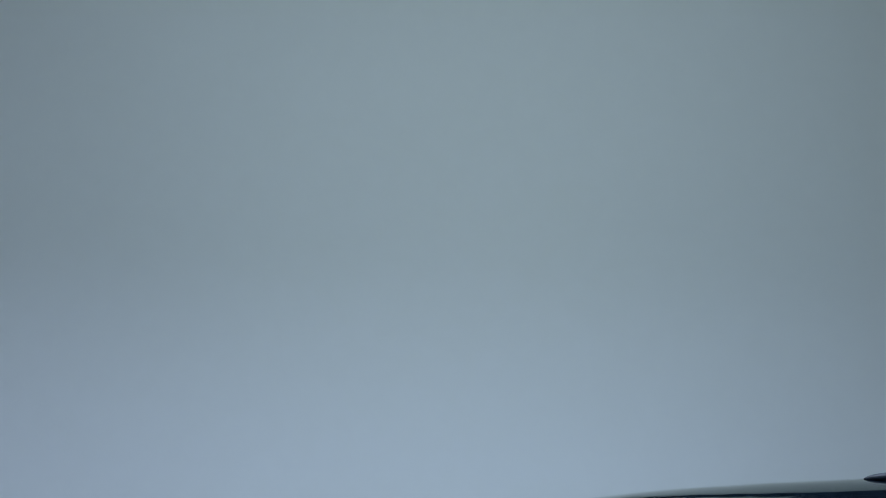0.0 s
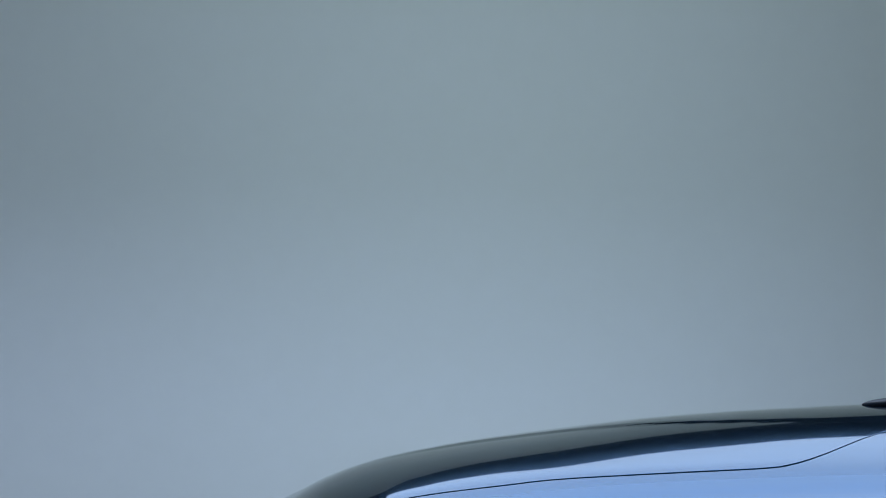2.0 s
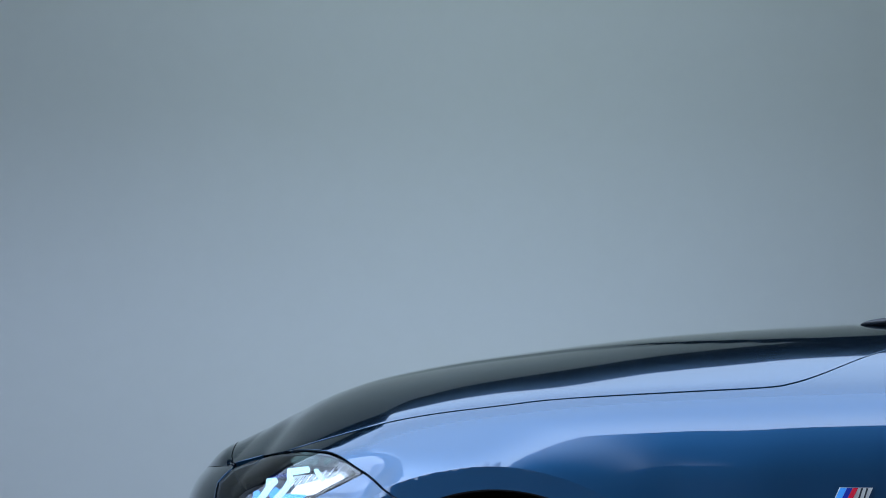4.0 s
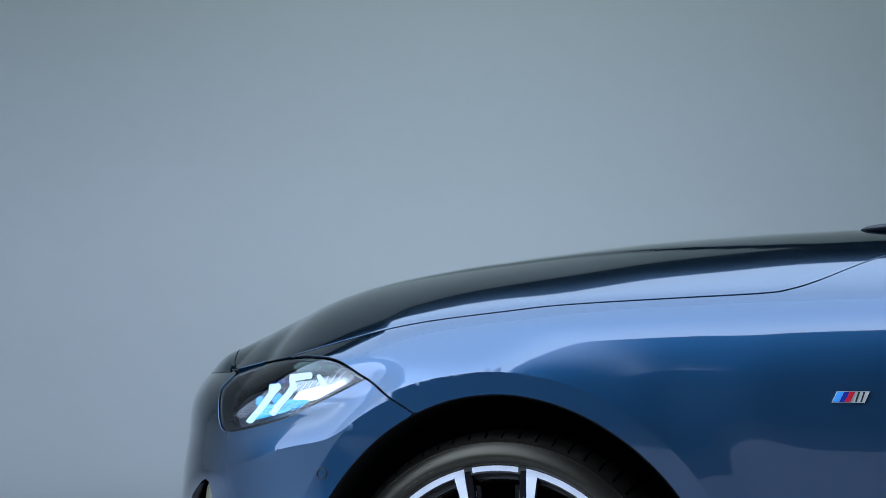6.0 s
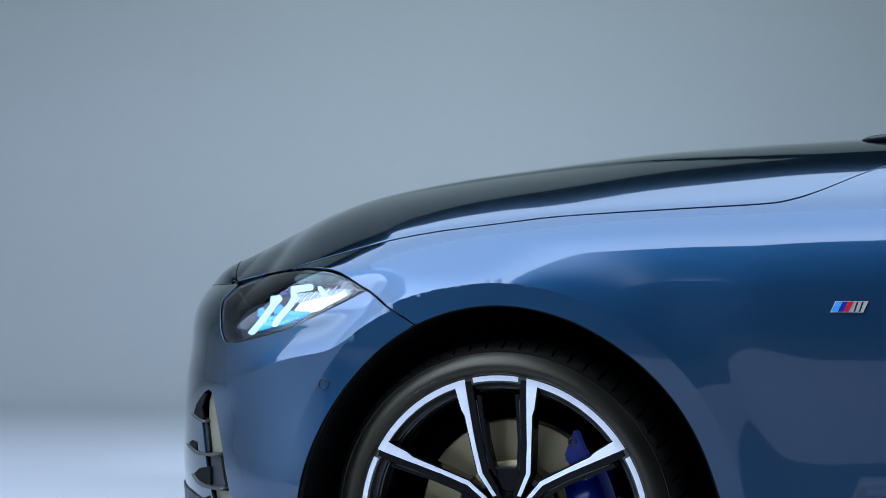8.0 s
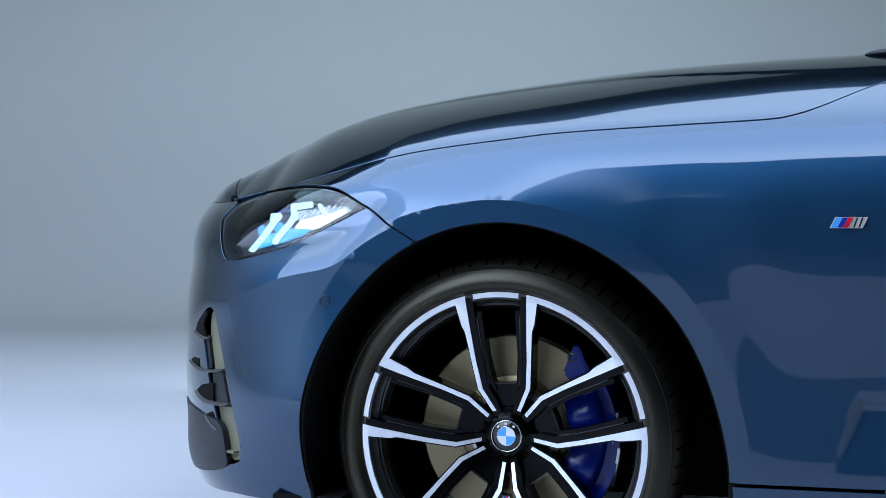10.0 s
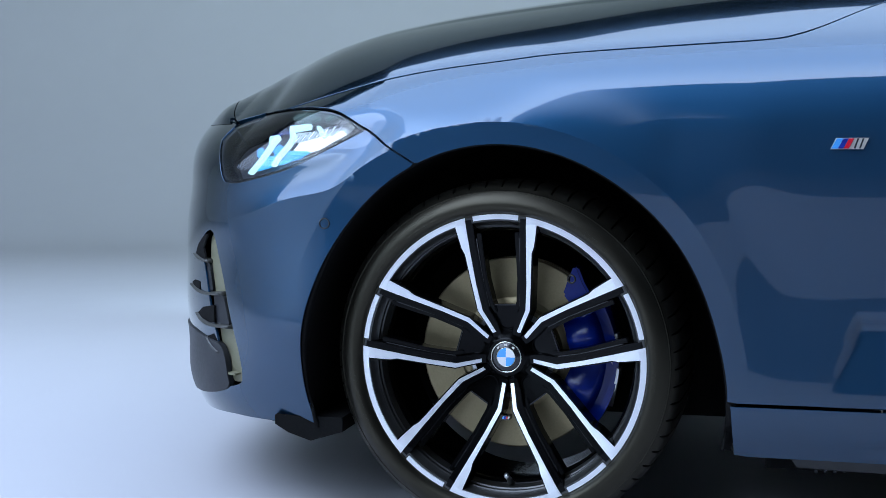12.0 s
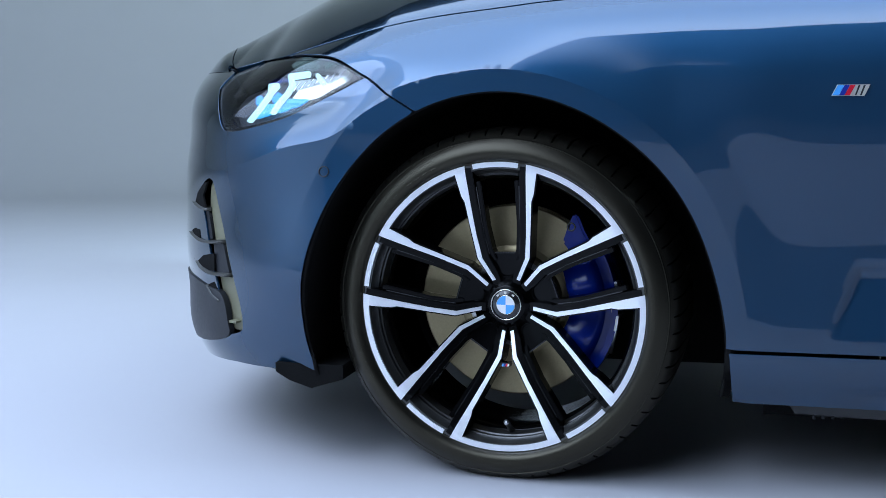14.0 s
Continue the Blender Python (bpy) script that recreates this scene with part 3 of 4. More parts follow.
part("undertray", prism([(-0.70, 0.36), (-0.62, 0.20), (-0.50, 0.10), (-0.405, 0.07), (-0.405, CENTRE), (-0.78, CENTRE), (-0.78, 0.6)], 0.172, 0.186,
                        lambda x, z, d: (x, z, d)), LINER, car, "black tray under the bumper", shade=False)
# rubber air deflector ahead of the wheel
part("air_deflector", prism([(-0.468, 0.182), (-0.44, 0.166), (-0.395, 0.152), (-0.33, 0.172), (-0.33, 0.20), (-0.468, 0.20)], 0.03, 0.30), LINER, car,
     "black rubber air deflector", shade=False)
part("skirt_trim", prism([(0.505, 0.163), (0.515, 0.149), (wing_end, 0.142), (wing_end, 0.163)], 0.034, 0.09), BLACK_SATIN, car, "black trim under the skirt", shade=False)
for k in range(4):
    part("trim_clip", box((0.545 + 0.016 * k, 0.038, 0.139 + 0.001 * k), (0.551 + 0.016 * k, 0.05, 0.148), 0.001), GREY_TRIM, car)

# wheel well
bm = bmesh.new()
rows = []
wide = [(p[0] * 1.012, HUB_Z + (p[1] - HUB_Z) * 1.012) for p in arch_line if p[1] > 0.165]
rows.append([bm.verts.new((x * 1.03, side(x * 1.03, HUB_Z + (z - HUB_Z) * 1.03)[1] + 0.009, HUB_Z + (z - HUB_Z) * 1.03)) for x, z in wide])
rows.append([bm.verts.new((x * 0.984, side(x, z)[1] + 0.001, HUB_Z + (z - HUB_Z) * 0.984)) for x, z in wide])
for d in (0.02, 0.05, 0.15, 0.30, 0.36):
    rows.append([bm.verts.new((x, d, z)) for x, z in wide])
for a, b in zip(rows, rows[1:]):
    for i in range(len(a) - 1):
        bm.faces.new((a[i], a[i + 1], b[i + 1], b[i]))
bm.faces.new(rows[-1])
part("wheel_liner", bm, LINER, car, "black felt wheel arch liner")

# ---- corner air intake ----
skin("intake_back", side_in(0.034), resample(inset(INTAKE, -0.03), 0.02), LINER, car, "black intake duct", step=0.02, depth=-0.018)
BLADE = [(-0.664, 0.536), (-0.641, 0.540), (-0.614, 0.480), (-0.578, 0.390), (-0.556, 0.314), (-0.551, 0.268), (-0.560, 0.253), (-0.588, 0.250), (-0.604, 0.270), (-0.624, 0.306), (-0.637, 0.360), (-0.650, 0.430), (-0.670, 0.480)]
blade = skin("intake_blade", side_in(0.010), resample(through_points(BLADE, 0.01, True), 0.008), OLIVE_REFLECTION, car, "intake blade with an olive reflection in its colour", step=0.008, depth=0.02)


def fin(line, thick):
    """A curved blade across the intake, pointed at its outer end."""
    line = through_points(line, 0.008)
    sections = []
    for k, (u, z) in enumerate(line):
        h = thick * min(1.0, 0.25 + 3.0 * k / len(line))
        a, b = side_in(-0.007)(u, z), side_in(0.012)(u, z)
        sections.append([(a[0], a[1], a[2] + 0.3 * h), (a[0], a[1], a[2] - 0.4 * h), (b[0], b[1], b[2] - h), (b[0], b[1], b[2] + h)])
    return loft(sections)


# flat black sheets as the shade of the hollows, each over its fin, and the step across the blade
for ring in ([(-0.728, 0.498), (-0.712, 0.518), (-0.684, 0.536), (-0.660, 0.544), (-0.684, 0.514), (-0.672, 0.488), (-0.700, 0.490)], [(-0.756, 0.434), (-0.736, 0.440), (-0.706, 0.440), (-0.702, 0.424), (-0.736, 0.426)],
             [(-0.716, 0.374), (-0.688, 0.388), (-0.636, 0.398), (-0.636, 0.364), (-0.660, 0.362), (-0.694, 0.366)], [(-0.672, 0.330), (-0.644, 0.339), (-0.622, 0.312), (-0.644, 0.312), (-0.662, 0.322)]):
    skin("intake_shade", side_in(-0.0015), resample(ring, 0.008), LINER, car, "black sheet standing in for shade in the intake", step=0.01, depth=0.004)
skin("blade_step", side_in(0.004), resample([(-0.646, 0.420), (-0.606, 0.423), (-0.584, 0.362), (-0.637, 0.358)], 0.008), GREY_TRIM, blade, "dark step across the blade", step=0.01, depth=0.008)
skin("intake_vane", side_in(0.004), resample([(-0.688, 0.484), (-0.668, 0.484), (-0.650, 0.428), (-0.678, 0.422), (-0.694, 0.444)], 0.008), GREY_TRIM, car, "dark grey intake vane", step=0.01, depth=0.008)
for line, thick in (([(-0.732, 0.498), (-0.700, 0.490), (-0.664, 0.486)], 0.0045), ([(-0.760, 0.431), (-0.712, 0.422), (-0.672, 0.419), (-0.604, 0.426)], 0.005),
                    ([(-0.718, 0.374), (-0.692, 0.362), (-0.652, 0.357), (-0.582, 0.361)], 0.0055), ([(-0.674, 0.331), (-0.652, 0.314), (-0.622, 0.305)], 0.0045)):
    part("intake_fin", fin(line, thick), FIN_GREY, car, "dark grey intake fin")
part("blade_clip", prism([(-0.607, 0.268), (-0.566, 0.270), (-0.566, 0.266), (-0.607, 0.263)], 0.0, 0.03,
                         lambda x, z, d: side_in(-0.002 + d)(x, z)), OLIVE_REFLECTION, car, "", shade=False)
LIP = [(-0.612, 0.318), (-0.592, 0.262), (-0.592, 0.240), (-0.64, 0.222), (-0.75, 0.205), (-0.90, 0.200), (-0.97, 0.25), (-0.93, 0.325), (-0.78, 0.335), (-0.68, 0.328)]
skin("corner_lip", side_in(-0.004), resample(through_points(LIP, 0.01, True), 0.012), GREY_TRIM, car, "dark grey lower bumper corner", step=0.014, depth=0.012)

# ---- kidney grille round the front ----
KIDNEY = [(-0.955, 0.715), (-0.930, 0.66), (-0.935, 0.60), (-0.98, 0.46), (-1.14, 0.44), (-1.18, 0.58), (-1.16, 0.72), (-1.02, 0.735)]
ring = through_points(KIDNEY, 0.015, True)
grille = skin("grille", side_in(-0.003), resample(ring, 0.015), BLACK_GLOSS, car, "tall black kidney grille", step=0.02, depth=0.006)
frame_line = [side_in(-0.001)(*p) for p in ring]
part("grille_frame", tube(frame_line + frame_line[:1], 0.004), CHROME, grille, "satin chrome grille frame")
for k in range(1, 6):
    u = -0.90 - 0.045 * k
    part("grille_bar", tube([side_in(-0.001)(u, 0.47 + 0.05 * j) for j in range(6)], 0.004, 6), BLACK_GLOSS, grille)

# ---- headlamp ----
headlamp = skin("headlight", side_in(0.056), resample(inset(lamp_ring, -0.002), 0.012), LAMP_GREY, car, "lit headlight with blue accents behind a clear lens", step=0.015, depth=0.004)
skin("bezel", side_in(0.006), resample(inset(lamp_ring, 0.0012), 0.008), BLACK_GLOSS, headlamp, "black lamp bezel", holes=[resample(inset(lamp_ring, 0.005), 0.008)],
     step=0.02, depth=0.052)
lens = skin("lens", side_in(0.002), resample(inset(lamp_ring, 0.0035), 0.010), LENS, headlamp, "clear lens", step=0.012, depth=0.003)
lens.visible_shadow = False


def led(name, ring, mat, d, label="", depth=0.01):
    ring = [(u - 0.87 * d - 0.008, z + 0.40 * d + 0.010) for u, z in ring]      # set back in the lamp, as seen from the flank
    return skin(name, side_in(d), resample(ring, 0.006), mat, headlamp, label, step=0.008, depth=depth)


led("light_guide", [(-0.474, 0.763), (-0.412, 0.766), (-0.408, 0.759), (-0.454, 0.755), (-0.436, 0.740), (-0.438, 0.723), (-0.451, 0.700), (-0.460, 0.680), (-0.468, 0.680), (-0.459, 0.703), (-0.447, 0.723), (-0.446, 0.738)], LED_WHITE, 0.028, "lit white light guide", 0.008)
led("light_guide", [(-0.525, 0.744), (-0.493, 0.745), (-0.486, 0.740), (-0.491, 0.729), (-0.493, 0.714), (-0.503, 0.693), (-0.525, 0.663), (-0.538, 0.662), (-0.515, 0.689), (-0.505, 0.713), (-0.503, 0.727)], LED_WHITE, 0.030, "lit white light guide", 0.008)
led("light_guide", [(-0.389, 0.759), (-0.381, 0.760), (-0.355, 0.739), (-0.361, 0.734)], LED_WHITE, 0.029, "lit white light guide", 0.008)
# bowl, cup, reflector and fins glow themselves in place of reflected light
led("lamp_bowl", [(-0.415, 0.728), (-0.385, 0.733), (-0.361, 0.737), (-0.337, 0.737), (-0.319, 0.748), (-0.313, 0.745), (-0.340, 0.731), (-0.368, 0.717), (-0.392, 0.714), (-0.421, 0.715)], GLOW_BRIGHT, 0.037, "lamp bowl with a bright glow in its material", 0.010)
led("lamp_cup", [(-0.378, 0.758), (-0.345, 0.755), (-0.310, 0.757), (-0.306, 0.751), (-0.337, 0.739), (-0.358, 0.740)], GLOW_SOFT, 0.040, "lamp cup with a soft glow in its material", 0.010)
led("reflector", [(-0.447, 0.753), (-0.387, 0.754), (-0.368, 0.740), (-0.385, 0.734), (-0.423, 0.731), (-0.436, 0.740)], GLOW_SOFT, 0.042, "lamp reflector with a soft glow in its material", 0.012)
led("accent", [(-0.544, 0.719), (-0.529, 0.721), (-0.505, 0.710), (-0.507, 0.703), (-0.532, 0.705)], GLOW_BLUE, 0.036, "glowing blue accent", 0.006)
led("accent", [(-0.482, 0.714), (-0.475, 0.727), (-0.449, 0.718), (-0.451, 0.708), (-0.473, 0.708)], GLOW_BLUE, 0.036, "glowing blue accent", 0.006)
led("lamp_fin", [(-0.495, 0.703), (-0.455, 0.705), (-0.460, 0.698), (-0.501, 0.693)], GLOW_PALE, 0.038, "lamp fin with a pale blue glow in its material", 0.004)
led("lamp_fin", [(-0.503, 0.691), (-0.464, 0.693), (-0.468, 0.687), (-0.508, 0.683)], GLOW_PALE, 0.038, "lamp fin with a pale blue glow in its material", 0.004)
led("lamp_fin", [(-0.523, 0.683), (-0.471, 0.685), (-0.474, 0.679), (-0.509, 0.672), (-0.518, 0.674)], GLOW_PALE, 0.038, "lamp fin with a pale blue glow in its material", 0.004)
led("lamp_fin", [(-0.433, 0.713), (-0.382, 0.710), (-0.389, 0.705), (-0.437, 0.706)], GLOW_PALE, 0.038, "lamp fin with a pale blue glow in its material", 0.004)
led("lamp_fin", [(-0.438, 0.703), (-0.393, 0.702), (-0.408, 0.696), (-0.442, 0.695)], GLOW_BLUE, 0.038, "lamp fin with a blue glow in its material", 0.004)
led("lamp_fin", [(-0.443, 0.692), (-0.418, 0.695), (-0.430, 0.689), (-0.449, 0.684)], GLOW_PALE, 0.038, "lamp fin with a pale blue glow in its material", 0.004)
led("lamp_shade", [(-0.568, 0.758), (-0.536, 0.768), (-0.480, 0.765), (-0.467, 0.755), (-0.509, 0.757), (-0.532, 0.749)], DEEP_BLUE, 0.044, "dark blue lamp eyebrow", 0.004)
for k in range(7):      # fine flutes across the bright bowl
    u, z = -0.432 + 0.017 * k, 0.727 + 0.0035 * k
    led("lamp_rib", [(u, z), (u + 0.004, z), (u + 0.010, z + 0.016), (u + 0.006, z + 0.016)], LAMP_WHITE, 0.033, "", 0.002)

# ---- small fittings on the skin ----
at = [side_in(-0.0008)(-0.347 + 0.0095 * math.cos(2 * math.pi * k / 24), 0.576 + 0.0095 * math.sin(2 * math.pi * k / 24)) for k in range(25)]
part("parking_sensor", tube(at, 0.0012, 6), BLACK_SATIN, car, "round parking sensor in a black ring")


def slanted(x0, x1, lean=0.009, z0=0.7125, z1=0.7295):
    return [(x0, z0), (x1, z0), (x1 + lean, z1), (x0 + lean, z1)]


badge = part("wing_badge", prism(slanted(0.5605, 0.6145, 0.009, 0.7115, 0.7305), 0.0, 0.006, lambda x, z, d: side_in(d - 0.004)(x, z)), BADGE_SILVER, car,
             "silver badge with three coloured stripes", shade=False)
for x0, x1, m in ((0.5620, 0.5725, LIGHT_BLUE), (0.5728, 0.5815, DEEP_BLUE), (0.5818, 0.5905, RED)):
    part("stripe", prism(slanted(x0, x1), -0.002, 0.002, lambda x, z, d: side_in(d - 0.004)(x, z)), m, badge, shade=False)
for x0 in (0.5985, 0.6070):
    part("notch", prism(slanted(x0, x0 + 0.003, 0.006), -0.0008, 0.002, lambda x, z, d: side_in(d - 0.004)(x, z)), BLACK_SATIN, badge, shade=False)
# black wiper cowl end on the rear of the bonnet
sections = []
for k in range(24):
    s = k / 23
    x = 0.647 + 0.20 * s
    h = 0.0112 * math.sqrt(1 - (1 - min(1.0, 0.004 + s / 0.42)) ** 2)
    z = bonnet_z(min(x, 0.73), 0.47) + 0.001
    sections.append([(x, 0.47 + 4.0 * h * math.cos(a), z + h * math.sin(a)) for a in [2 * math.pi * j / 16 for j in range(16)]])
part("wiper_cowl", loft(sections), BLACK_SATIN, car, "black wiper cowl at the windscreen")


# ---- wheel ----
def build_wheel():
    w = new("front_wheel")
    # tyre: shoulder blocks cut by slanted grooves
    profile = [(0.262, 0.020), (0.2675, 0.008), (0.2705, 0.0035), (0.2725, 0.0030), (0.2745, -0.0035), (0.279, -0.0083), (0.2835, -0.0104), (0.288, -0.0108), (0.293, -0.0098),
               (0.298, -0.0078), (0.303, -0.0048), (0.308, -0.0008), (0.3120, 0.0030), (0.3130, 0.0026), (0.3140, 0.0046), (0.319, 0.0100), (0.3240, 0.0165), (0.3285, 0.0255), (0.3312, 0.040), (0.3325, 0.065), (0.333, 0.11), (0.3325, 0.165), (0.331, 0.19), (0.325, 0.213), (0.30, 0.226), (0.262, 0.212)]
    bm, rings = bmesh.new(), []
    pitches = 64
    for p in range(pitches):
        for frac, cut in ((0.0, 0), (0.42, 0), (0.86, 0), (0.875, 1), (0.975, 1), (0.99, 0)):
            ring = []
            for r, d in profile:
                lean = 16 * max(0, d - 0.012) if d < 0.1 else 16 * 0.088
                a = radians((p + frac) * 360 / pitches + lean)
                rr = r - (0.006 if cut and 0.006 < d < 0.21 and r > 0.321 else 0.0)
                z = max(rr * math.sin(a), -HUB_Z + 0.0006)
                ring.append(bm.verts.new((rr * math.cos(a), d, z)))
            rings.append(ring)
    for a, b in zip(rings, rings[1:] + rings[:1]):
        for i in range(len(profile) - 1):
            bm.faces.new((a[i], a[i + 1], b[i + 1], b[i]))
    bmesh.ops.recalc_face_normals(bm, faces=bm.faces)
    tyre = sharp(part("tyre", bm, RUBBER, w, "black low-profile tyre"), 40)
    # raised moulding on the sidewall: plain bars
    for start, count, gap, r0, r1 in ((76, 16, 1.9, 0.2835, 0.2895), (146, 9, 3.6, 0.284, 0.300), (-40, 9, 3.6, 0.284, 0.300), (8, 10, 1.9, 0.2835, 0.2895), (-150, 12, 1.9, 0.2835, 0.2895)):
        bm = bmesh.new()
        for k in range(count):
            if k % 5 == 4:
                continue
            corner = []
            for dr, da in ((r0, 0), (r0, 0.62 * gap), (r1, 0.62 * gap), (r1, 0)):
                a = radians(start - (k * gap + da))
                dep = float(np.interp(dr, [q[0] for q in profile[:16]], [q[1] for q in profile[:16]]))
                corner.append((dr * math.cos(a), dep, dr * math.sin(a)))
            lo = [bm.verts.new(Vector(c) + Vector((0, 0.002, 0))) for c in corner]
            hi = [bm.verts.new(Vector(c) + Vector((0, -0.0007, 0))) for c in corner]
            bm.faces.new(hi)
            for i in range(4):
                bm.faces.new((lo[i], lo[(i + 1) % 4], hi[(i + 1) % 4], hi[i]))
        bmesh.ops.recalc_face_normals(bm, faces=bm.faces)
        part("sidewall_marking", bm, RUBBER, tyre, "raised moulded bars", shade=False)
    rim = sharp(part("rim", lathe([(0.262, 0.030), (0.2715, 0.012), (0.2725, 0.0065), (0.271, 0.005), (0.258, 0.006), (0.256, 0.012), (0.251, 0.022), (0.2485, 0.024), (0.2480, 0.032), (0.2455, 0.034),
                                   (0.2435, 0.050), (0.2425, 0.056)], 120), RIM_GREY, w, "dark satin lacquered rim"), 30)
    part("rim_barrel", lathe([(0.2425, 0.056), (0.238, 0.060), (0.2375, 0.085), (0.236, 0.20), (0.25, 0.215)], 96), WHEEL_BLACK, rim, "black rim barrel")
    def face(r):
        return 0.0035 + 0.052 * (1 - min(max((r - 0.045) / 0.215, 0), 1)) ** 1.15

    def turned(angle):
        c, s = math.cos(radians(angle)), math.sin(radians(angle))

        def f(x, z, d):
            r = math.hypot(x, z)
            return (x * s + z * c, face(r) + d, z * s - x * c)
        return f

    outer = [(-0.0265, 0.0445), (-0.0500, 0.088), (-0.0555, 0.130), (-0.0635, 0.196), (-0.0690, 0.2085), (-0.0775, 0.2480)]
    inner = [(-0.0585, 0.2625), (-0.0535, 0.200), (-0.0485, 0.140), (-0.0415, 0.0885), (-0.0200, 0.0465)]
    for k in range(5):
        axis = 92 + 72 * k
        for sign in (-1, 1):
            def mirrored(pts):
                return [(sign * x, z) for x, z in pts]
            # black leg under the turned face, with a stepped flank towards its twin
            leg = ([(-0.026, 0.036)] + [(x - 0.0025, z) for x, z in outer] + [(-0.0805, 0.258), (-0.046, 0.2620)] + [(-0.044, 0.245), (-0.041, 0.20), (-0.036, 0.14), (-0.029, 0.090), (-0.016, 0.062), (-0.010, 0.04)])
            ob = part("spoke", eased(prism(mirrored(leg), 0.0012, 0.036, turned(axis), 0.002), 0.0011), WHEEL_BLACK, w, "black spoke with turned silver face", shade=False)
            ledge = [(-0.041, 0.235), (-0.036, 0.145), (-0.029, 0.098), (-0.022, 0.082), (-0.016, 0.085), (-0.023, 0.105), (-0.029, 0.15), (-0.032, 0.235)]
            part("spoke_ledge", eased(prism(mirrored(ledge), 0.0085, 0.036, turned(axis), 0.001), 0.0014), WHEEL_BLACK, ob, "", shade=False)
            crest = [(-0.0415, 0.225), (-0.0365, 0.14), (-0.0295, 0.095), (-0.0280, 0.096), (-0.0350, 0.14), (-0.0400, 0.225)]
            part("spoke_crest", prism(resample(mirrored(crest), 0.02), 0.0060, 0.02, turned(axis)), BLACK_GLOSS, ob, "", shade=False)
            # silver face: the leg and half of the long rim arc in one
            shape = list(outer)
            for a in np.linspace(18.2, 36, 9):
                shape.append((-0.2595 * math.sin(radians(a)), 0.2595 * math.cos(radians(a))))
            for a in np.linspace(36, 12.4, 13):
                shape.append((-0.2705 * math.sin(radians(a)), 0.2705 * math.cos(radians(a))))
            shape += inner
            bm = prism(resample(mirrored(shape), 0.012), -0.0006, 0.004, turned(axis))
            part("turned_face", bm, TURNED, ob, "silver turned face", shade=False)
        arc = [(0.2705 * math.sin(radians(a)), 0.2705 * math.cos(radians(a))) for a in np.linspace(-9.3, 9.3, 11)]
        arc += [(0.2610 * math.sin(radians(a)), 0.2610 * math.cos(radians(a))) for a in np.linspace(9.3, -9.3, 11)]
        part("turned_arc", prism(arc, -0.0006, 0.004, turned(axis)), TURNED, rim, "silver turned arc", shade=False)
        # web and bolt well between the twin legs
        web = [(-0.028, 0.040), (-0.034, 0.092), (-0.018, 0.098), (0.018, 0.098), (0.034, 0.092), (0.028, 0.040)]
        part("hub_web", prism(resample(web, 0.02), 0.014, 0.03, turned(axis)), WHEEL_BLACK, w, "", shade=False)
        p = turned(axis)(0, 0.0655, 0.0)
        well = part("bolt_well", lathe([(0.0175, 0.0150), (0.0165, 0.0128), (0.0152, 0.0122), (0.0143, 0.0135), (0.0140, 0.034)], 32), WHEEL_BLACK, w, "black bolt well")
        well.location = p
        bolt = part("wheel_bolt", lathe([(0.0, 0.0205), (0.0045, 0.0205), (0.0050, 0.0175), (0.0072, 0.0170), (0.0082, 0.0180), (0.0082, 0.028), (0.0115, 0.030), (0.0140, 0.031)], 6), BLACK_GLOSS, well, "black wheel bolt", shade=False)
        part("web_edge", prism([(-0.021, 0.0965), (-0.021, 0.0985), (0.021, 0.0985), (0.021, 0.0965)], 0.0120, 0.02, turned(axis)), GREY_TRIM, w, "", shade=False)
    hub = part("hub", lathe([(0.0, 0.020), (0.034, 0.020), (0.0365, 0.0215), (0.040, 0.0265), (0.046, 0.030), (0.052, 0.040), (0.07, 0.045), (0.075, 0.055)], 60), WHEEL_BLACK, w, "black hub")
    hub.location.y = 0.028
    cap = part("centre_cap", lathe([(0.0, 0.0165), (0.031, 0.0175), (0.0325, 0.019), (0.033, 0.024)], 60), BLACK_GLOSS, w, "black centre cap with blue and white quarters")
    cap.location.y = 0.028
    cap.scale = (0.88, 1.0, 0.88)
    part("cap_ring", lathe([(0.0315, 0.0165), (0.0325, 0.0158), (0.0338, 0.0165), (0.0338, 0.021)], 60), CHROME, cap)
    part("inner_ring", lathe([(0.0192, 0.0165), (0.0198, 0.0155), (0.0207, 0.0155), (0.0210, 0.0170)], 60), CHROME, cap)
    for k in range(4):
        pts = [(0.0, 0.0)] + [(0.0193 * math.cos(radians(90 * k + 9 * j)), 0.0193 * math.sin(radians(90 * k + 9 * j))) for j in range(11)]
        part("quarter", prism(pts, 0.0152, 0.0175), LIGHT_BLUE if k % 2 else WHITE, cap, shade=False)
    for a in (52, 92, 132):
        c, s = math.cos(radians(a)), math.sin(radians(a))
        pts = [(0.0262 * c + u * c - v * s, 0.0262 * s + u * s + v * c) for u, v in ((-0.0022, -0.0027), (0.0022, -0.0027), (0.0022, 0.0027), (-0.0022, 0.0027))]
        part("cap_mark", prism(pts, 0.0160, 0.018), CHROME, cap, shade=False)
    # small striped plate on a spoke web
    plate = part("spoke_plate", prism([(-0.008, -0.118), (0.008, -0.118), (0.008, -0.110), (-0.008, -0.110)], 0.040, 0.06), BLACK_GLOSS, w, "small striped plate", shade=False)
    for x0, m in ((-0.0065, LIGHT_BLUE), (-0.0030, DEEP_BLUE), (0.0005, RED), (0.0040, CHROME)):
        part("stripe", prism([(x0, -0.1165), (x0 + 0.0030, -0.1165), (x0 + 0.0045, -0.1115), (x0 + 0.0015, -0.1115)], 0.0392, 0.042), m, plate, shade=False)
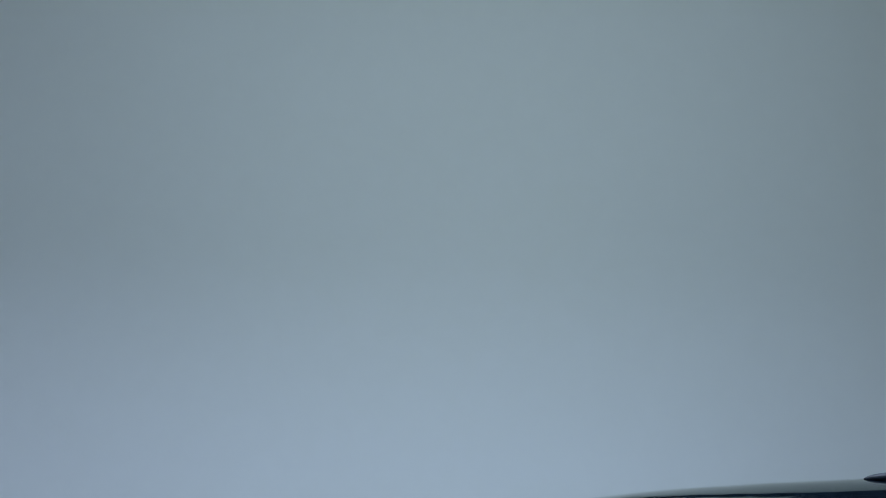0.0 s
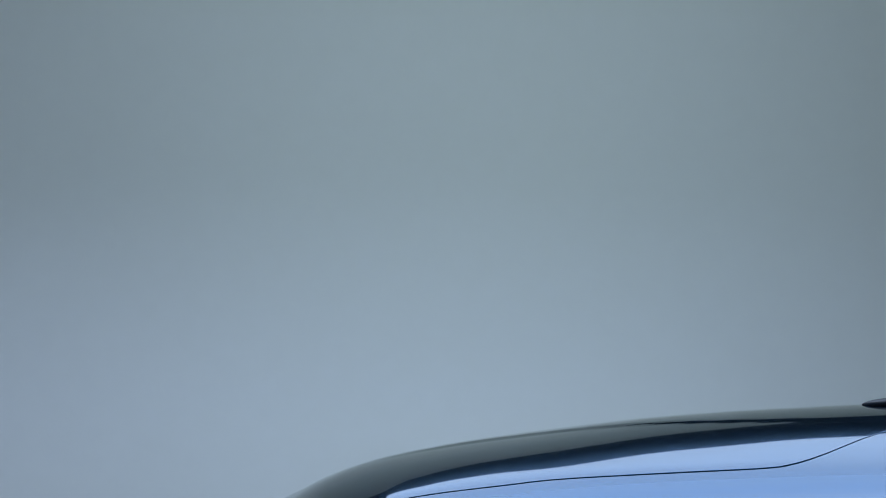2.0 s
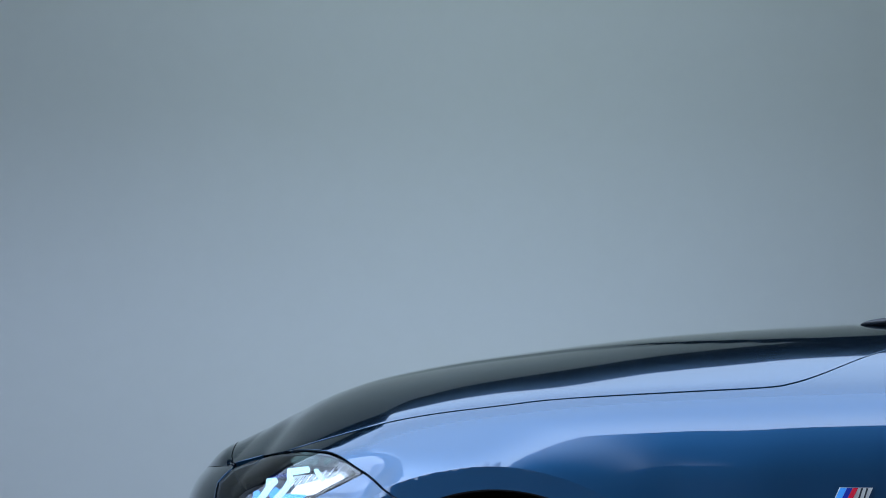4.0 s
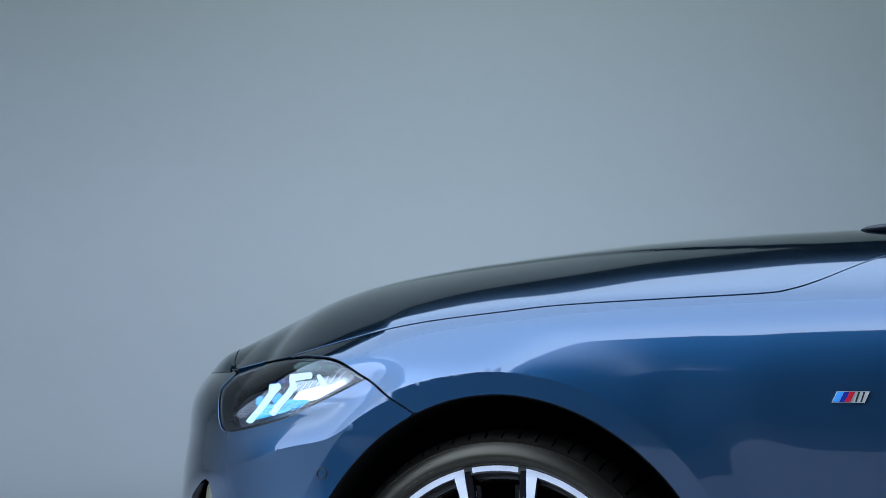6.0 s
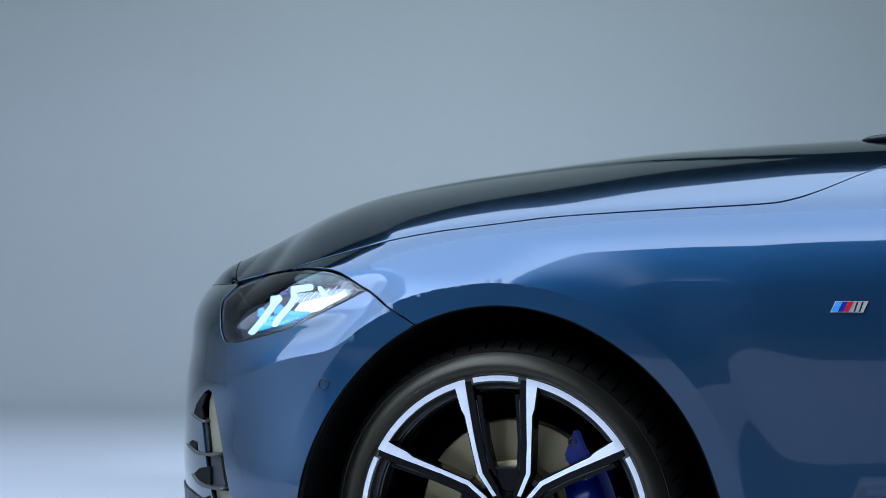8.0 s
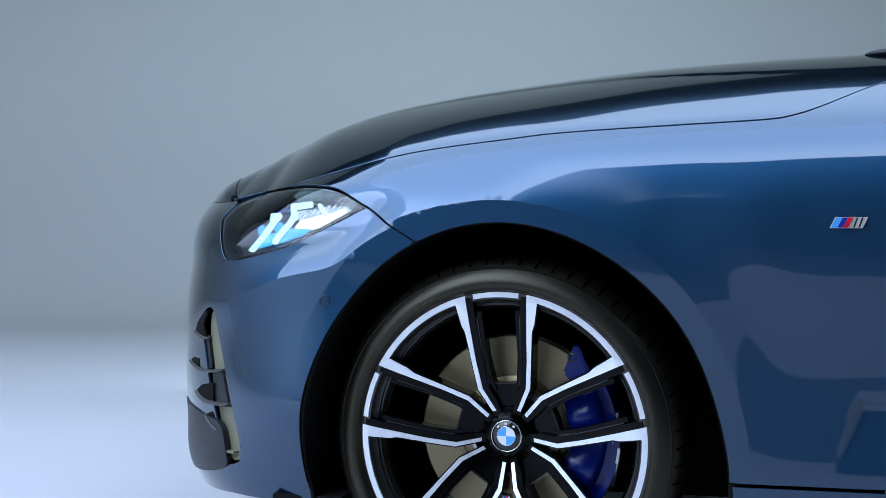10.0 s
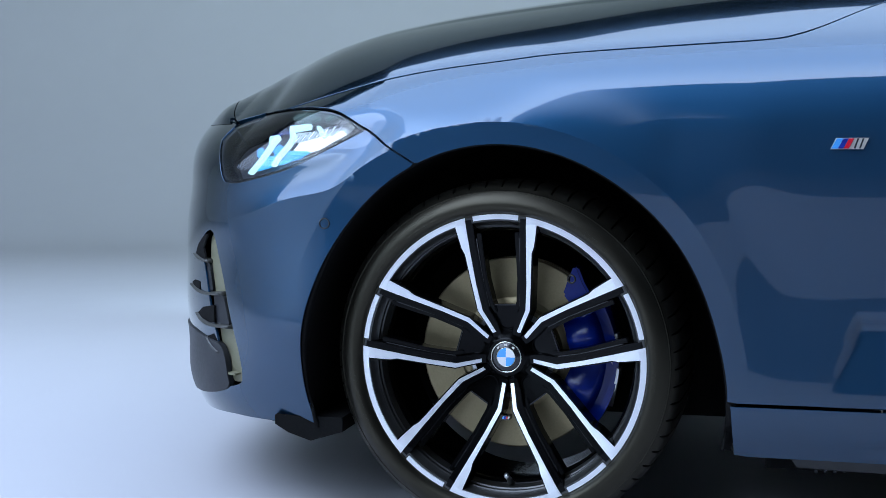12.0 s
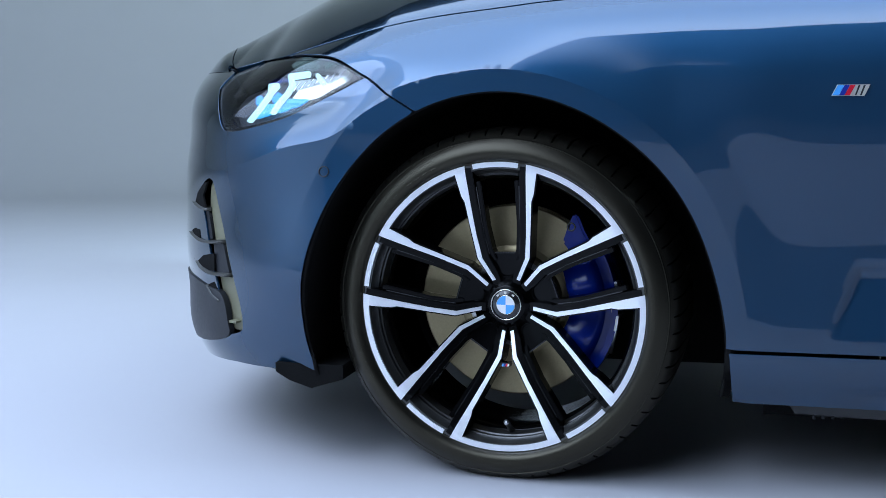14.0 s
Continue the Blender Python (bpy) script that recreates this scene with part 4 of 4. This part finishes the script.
    stem = [(0.008, 0.055, -0.243), (0.0075, 0.042, -0.232), (0.007, 0.030, -0.224), (0.0065, 0.022, -0.219)]
    part("valve", tube(stem, lambda s: 0.0068 if s < 0.3 else 0.0050, 12), BARE_METAL, w, "metal tyre valve")
    return w


wheel = build_wheel()
wheel.parent = car
wheel.matrix_basis = pose(-0.017, 0.008, HUB_Z, 0, 0, -4.0)
for m in (pose(0, 2 * CENTRE - 0.018, HUB_Z, 0, 0, 180), pose(2.851, 0.018, HUB_Z), pose(2.851, 2 * CENTRE - 0.018, HUB_Z, 0, 0, 180)):
    copy_thing(wheel, m)

# ---- brake, behind the near front wheel ----
brake = sharp(part("brake_disc", lathe([(0.085, 0.088), (0.092, 0.090), (0.096, 0.102), (0.105, 0.104), (0.107, 0.1055), (0.181, 0.1055), (0.1835, 0.108), (0.1835, 0.118), (0.175, 0.119), (0.175, 0.124),
                                   (0.1835, 0.125), (0.1835, 0.138), (0.10, 0.138)], 96), IRON, car, "rust-tinted iron brake disc"), 25)
brake.matrix_basis = wheel.matrix_basis
part("disc_hat", lathe([(0.0, 0.086), (0.07, 0.086), (0.082, 0.0870), (0.0865, 0.090)], 60), BARE_METAL, brake, "pale metal disc hat")


def caliper_body():
    """A curved block over the disc's edge, swelling over its two pistons."""
    bm, rings = bmesh.new(), []
    for a in np.linspace(-46, 32, 40):
        piston = max(math.exp(-((a - 15) / 11) ** 2), math.exp(-((a + 25) / 13) ** 2))
        ends = min(1.0, (a + 46) / 6 + 0.35, (32 - a) / 6 + 0.35)
        lift = (0.010 + 0.014 * piston) * ends
        ring = []
        for r, k in ((0.116 - 0.004 * piston, 0.0), (0.117 - 0.004 * piston, 0.55), (0.124, 0.86), (0.138, 1.0), (0.154, 1.0), (0.168, 0.9), (0.176, 0.62), (0.181, 0.1), (0.190, 0.0), (0.200, 0.0), (0.204, -0.5)):
            ring.append(bm.verts.new((r * math.cos(radians(a)), 0.092 - lift * k, r * math.sin(radians(a)))))
        for r in (0.204, 0.116):
            ring.append(bm.verts.new((r * math.cos(radians(a)), 0.165, r * math.sin(radians(a)))))
        rings.append(ring)
    n = len(rings[0])
    for p, q in zip(rings, rings[1:]):
        for i in range(n):
            bm.faces.new((p[i], p[(i + 1) % n], q[(i + 1) % n], q[i]))
    bm.faces.new(rings[0][::-1])
    bm.faces.new(rings[-1])
    bmesh.ops.recalc_face_normals(bm, faces=bm.faces)
    return bm


caliper = sharp(part("brake_caliper", caliper_body(), CALIPER_BLUE, car, "deep blue lacquered brake caliper"), 40)
caliper.matrix_basis = wheel.matrix_basis
# pointed ear at its upper end, with the bolt
ear = [(0.101, 0.118), (0.112, 0.150), (0.122, 0.172), (0.130, 0.170), (0.142, 0.140), (0.166, 0.098), (0.150, 0.078), (0.116, 0.100)]
part("caliper_ear", eased(prism(ear, 0.074, 0.130), 0.004), CALIPER_BLUE, caliper, "pointed blue ear of the caliper", shade=False)
for x, z in ((0.118, 0.147), (0.127, -0.122)):
    hole = part("caliper_bolt", lathe([(0.0, 0.078), (0.005, 0.078), (0.0055, 0.0735), (0.0085, 0.073), (0.009, 0.080)], 20), BLACK_GLOSS, caliper, "black bolt")
    hole.location = (x, 0, z)
part("caliper_rib", prism([(0.206 * math.cos(radians(a)), 0.206 * math.sin(radians(a))) for a in np.linspace(-42, 4, 12)]
                          + [(0.194 * math.cos(radians(a)), 0.194 * math.sin(radians(a))) for a in np.linspace(4, -42, 12)], 0.082, 0.10), CALIPER_BLUE, caliper, "", shade=False)
for a in (-9, 9):
    clip = [(0.2085 * math.cos(radians(a + d)), 0.2085 * math.sin(radians(a + d))) for d in (-4, 0, 4)] + [(0.2035 * math.cos(radians(a + d)), 0.2035 * math.sin(radians(a + d))) for d in (4, 0, -4)]
    part("pad_clip", prism(clip, 0.078, 0.11), BARE_METAL, caliper, "bright metal pad clip", shade=False)
part("brake_hose", tube([(0.185, 0.09, 0.02), (0.196, 0.088, -0.01), (0.200, 0.088, -0.05), (0.190, 0.09, -0.09)], 0.004, 8), BARE_METAL, caliper)
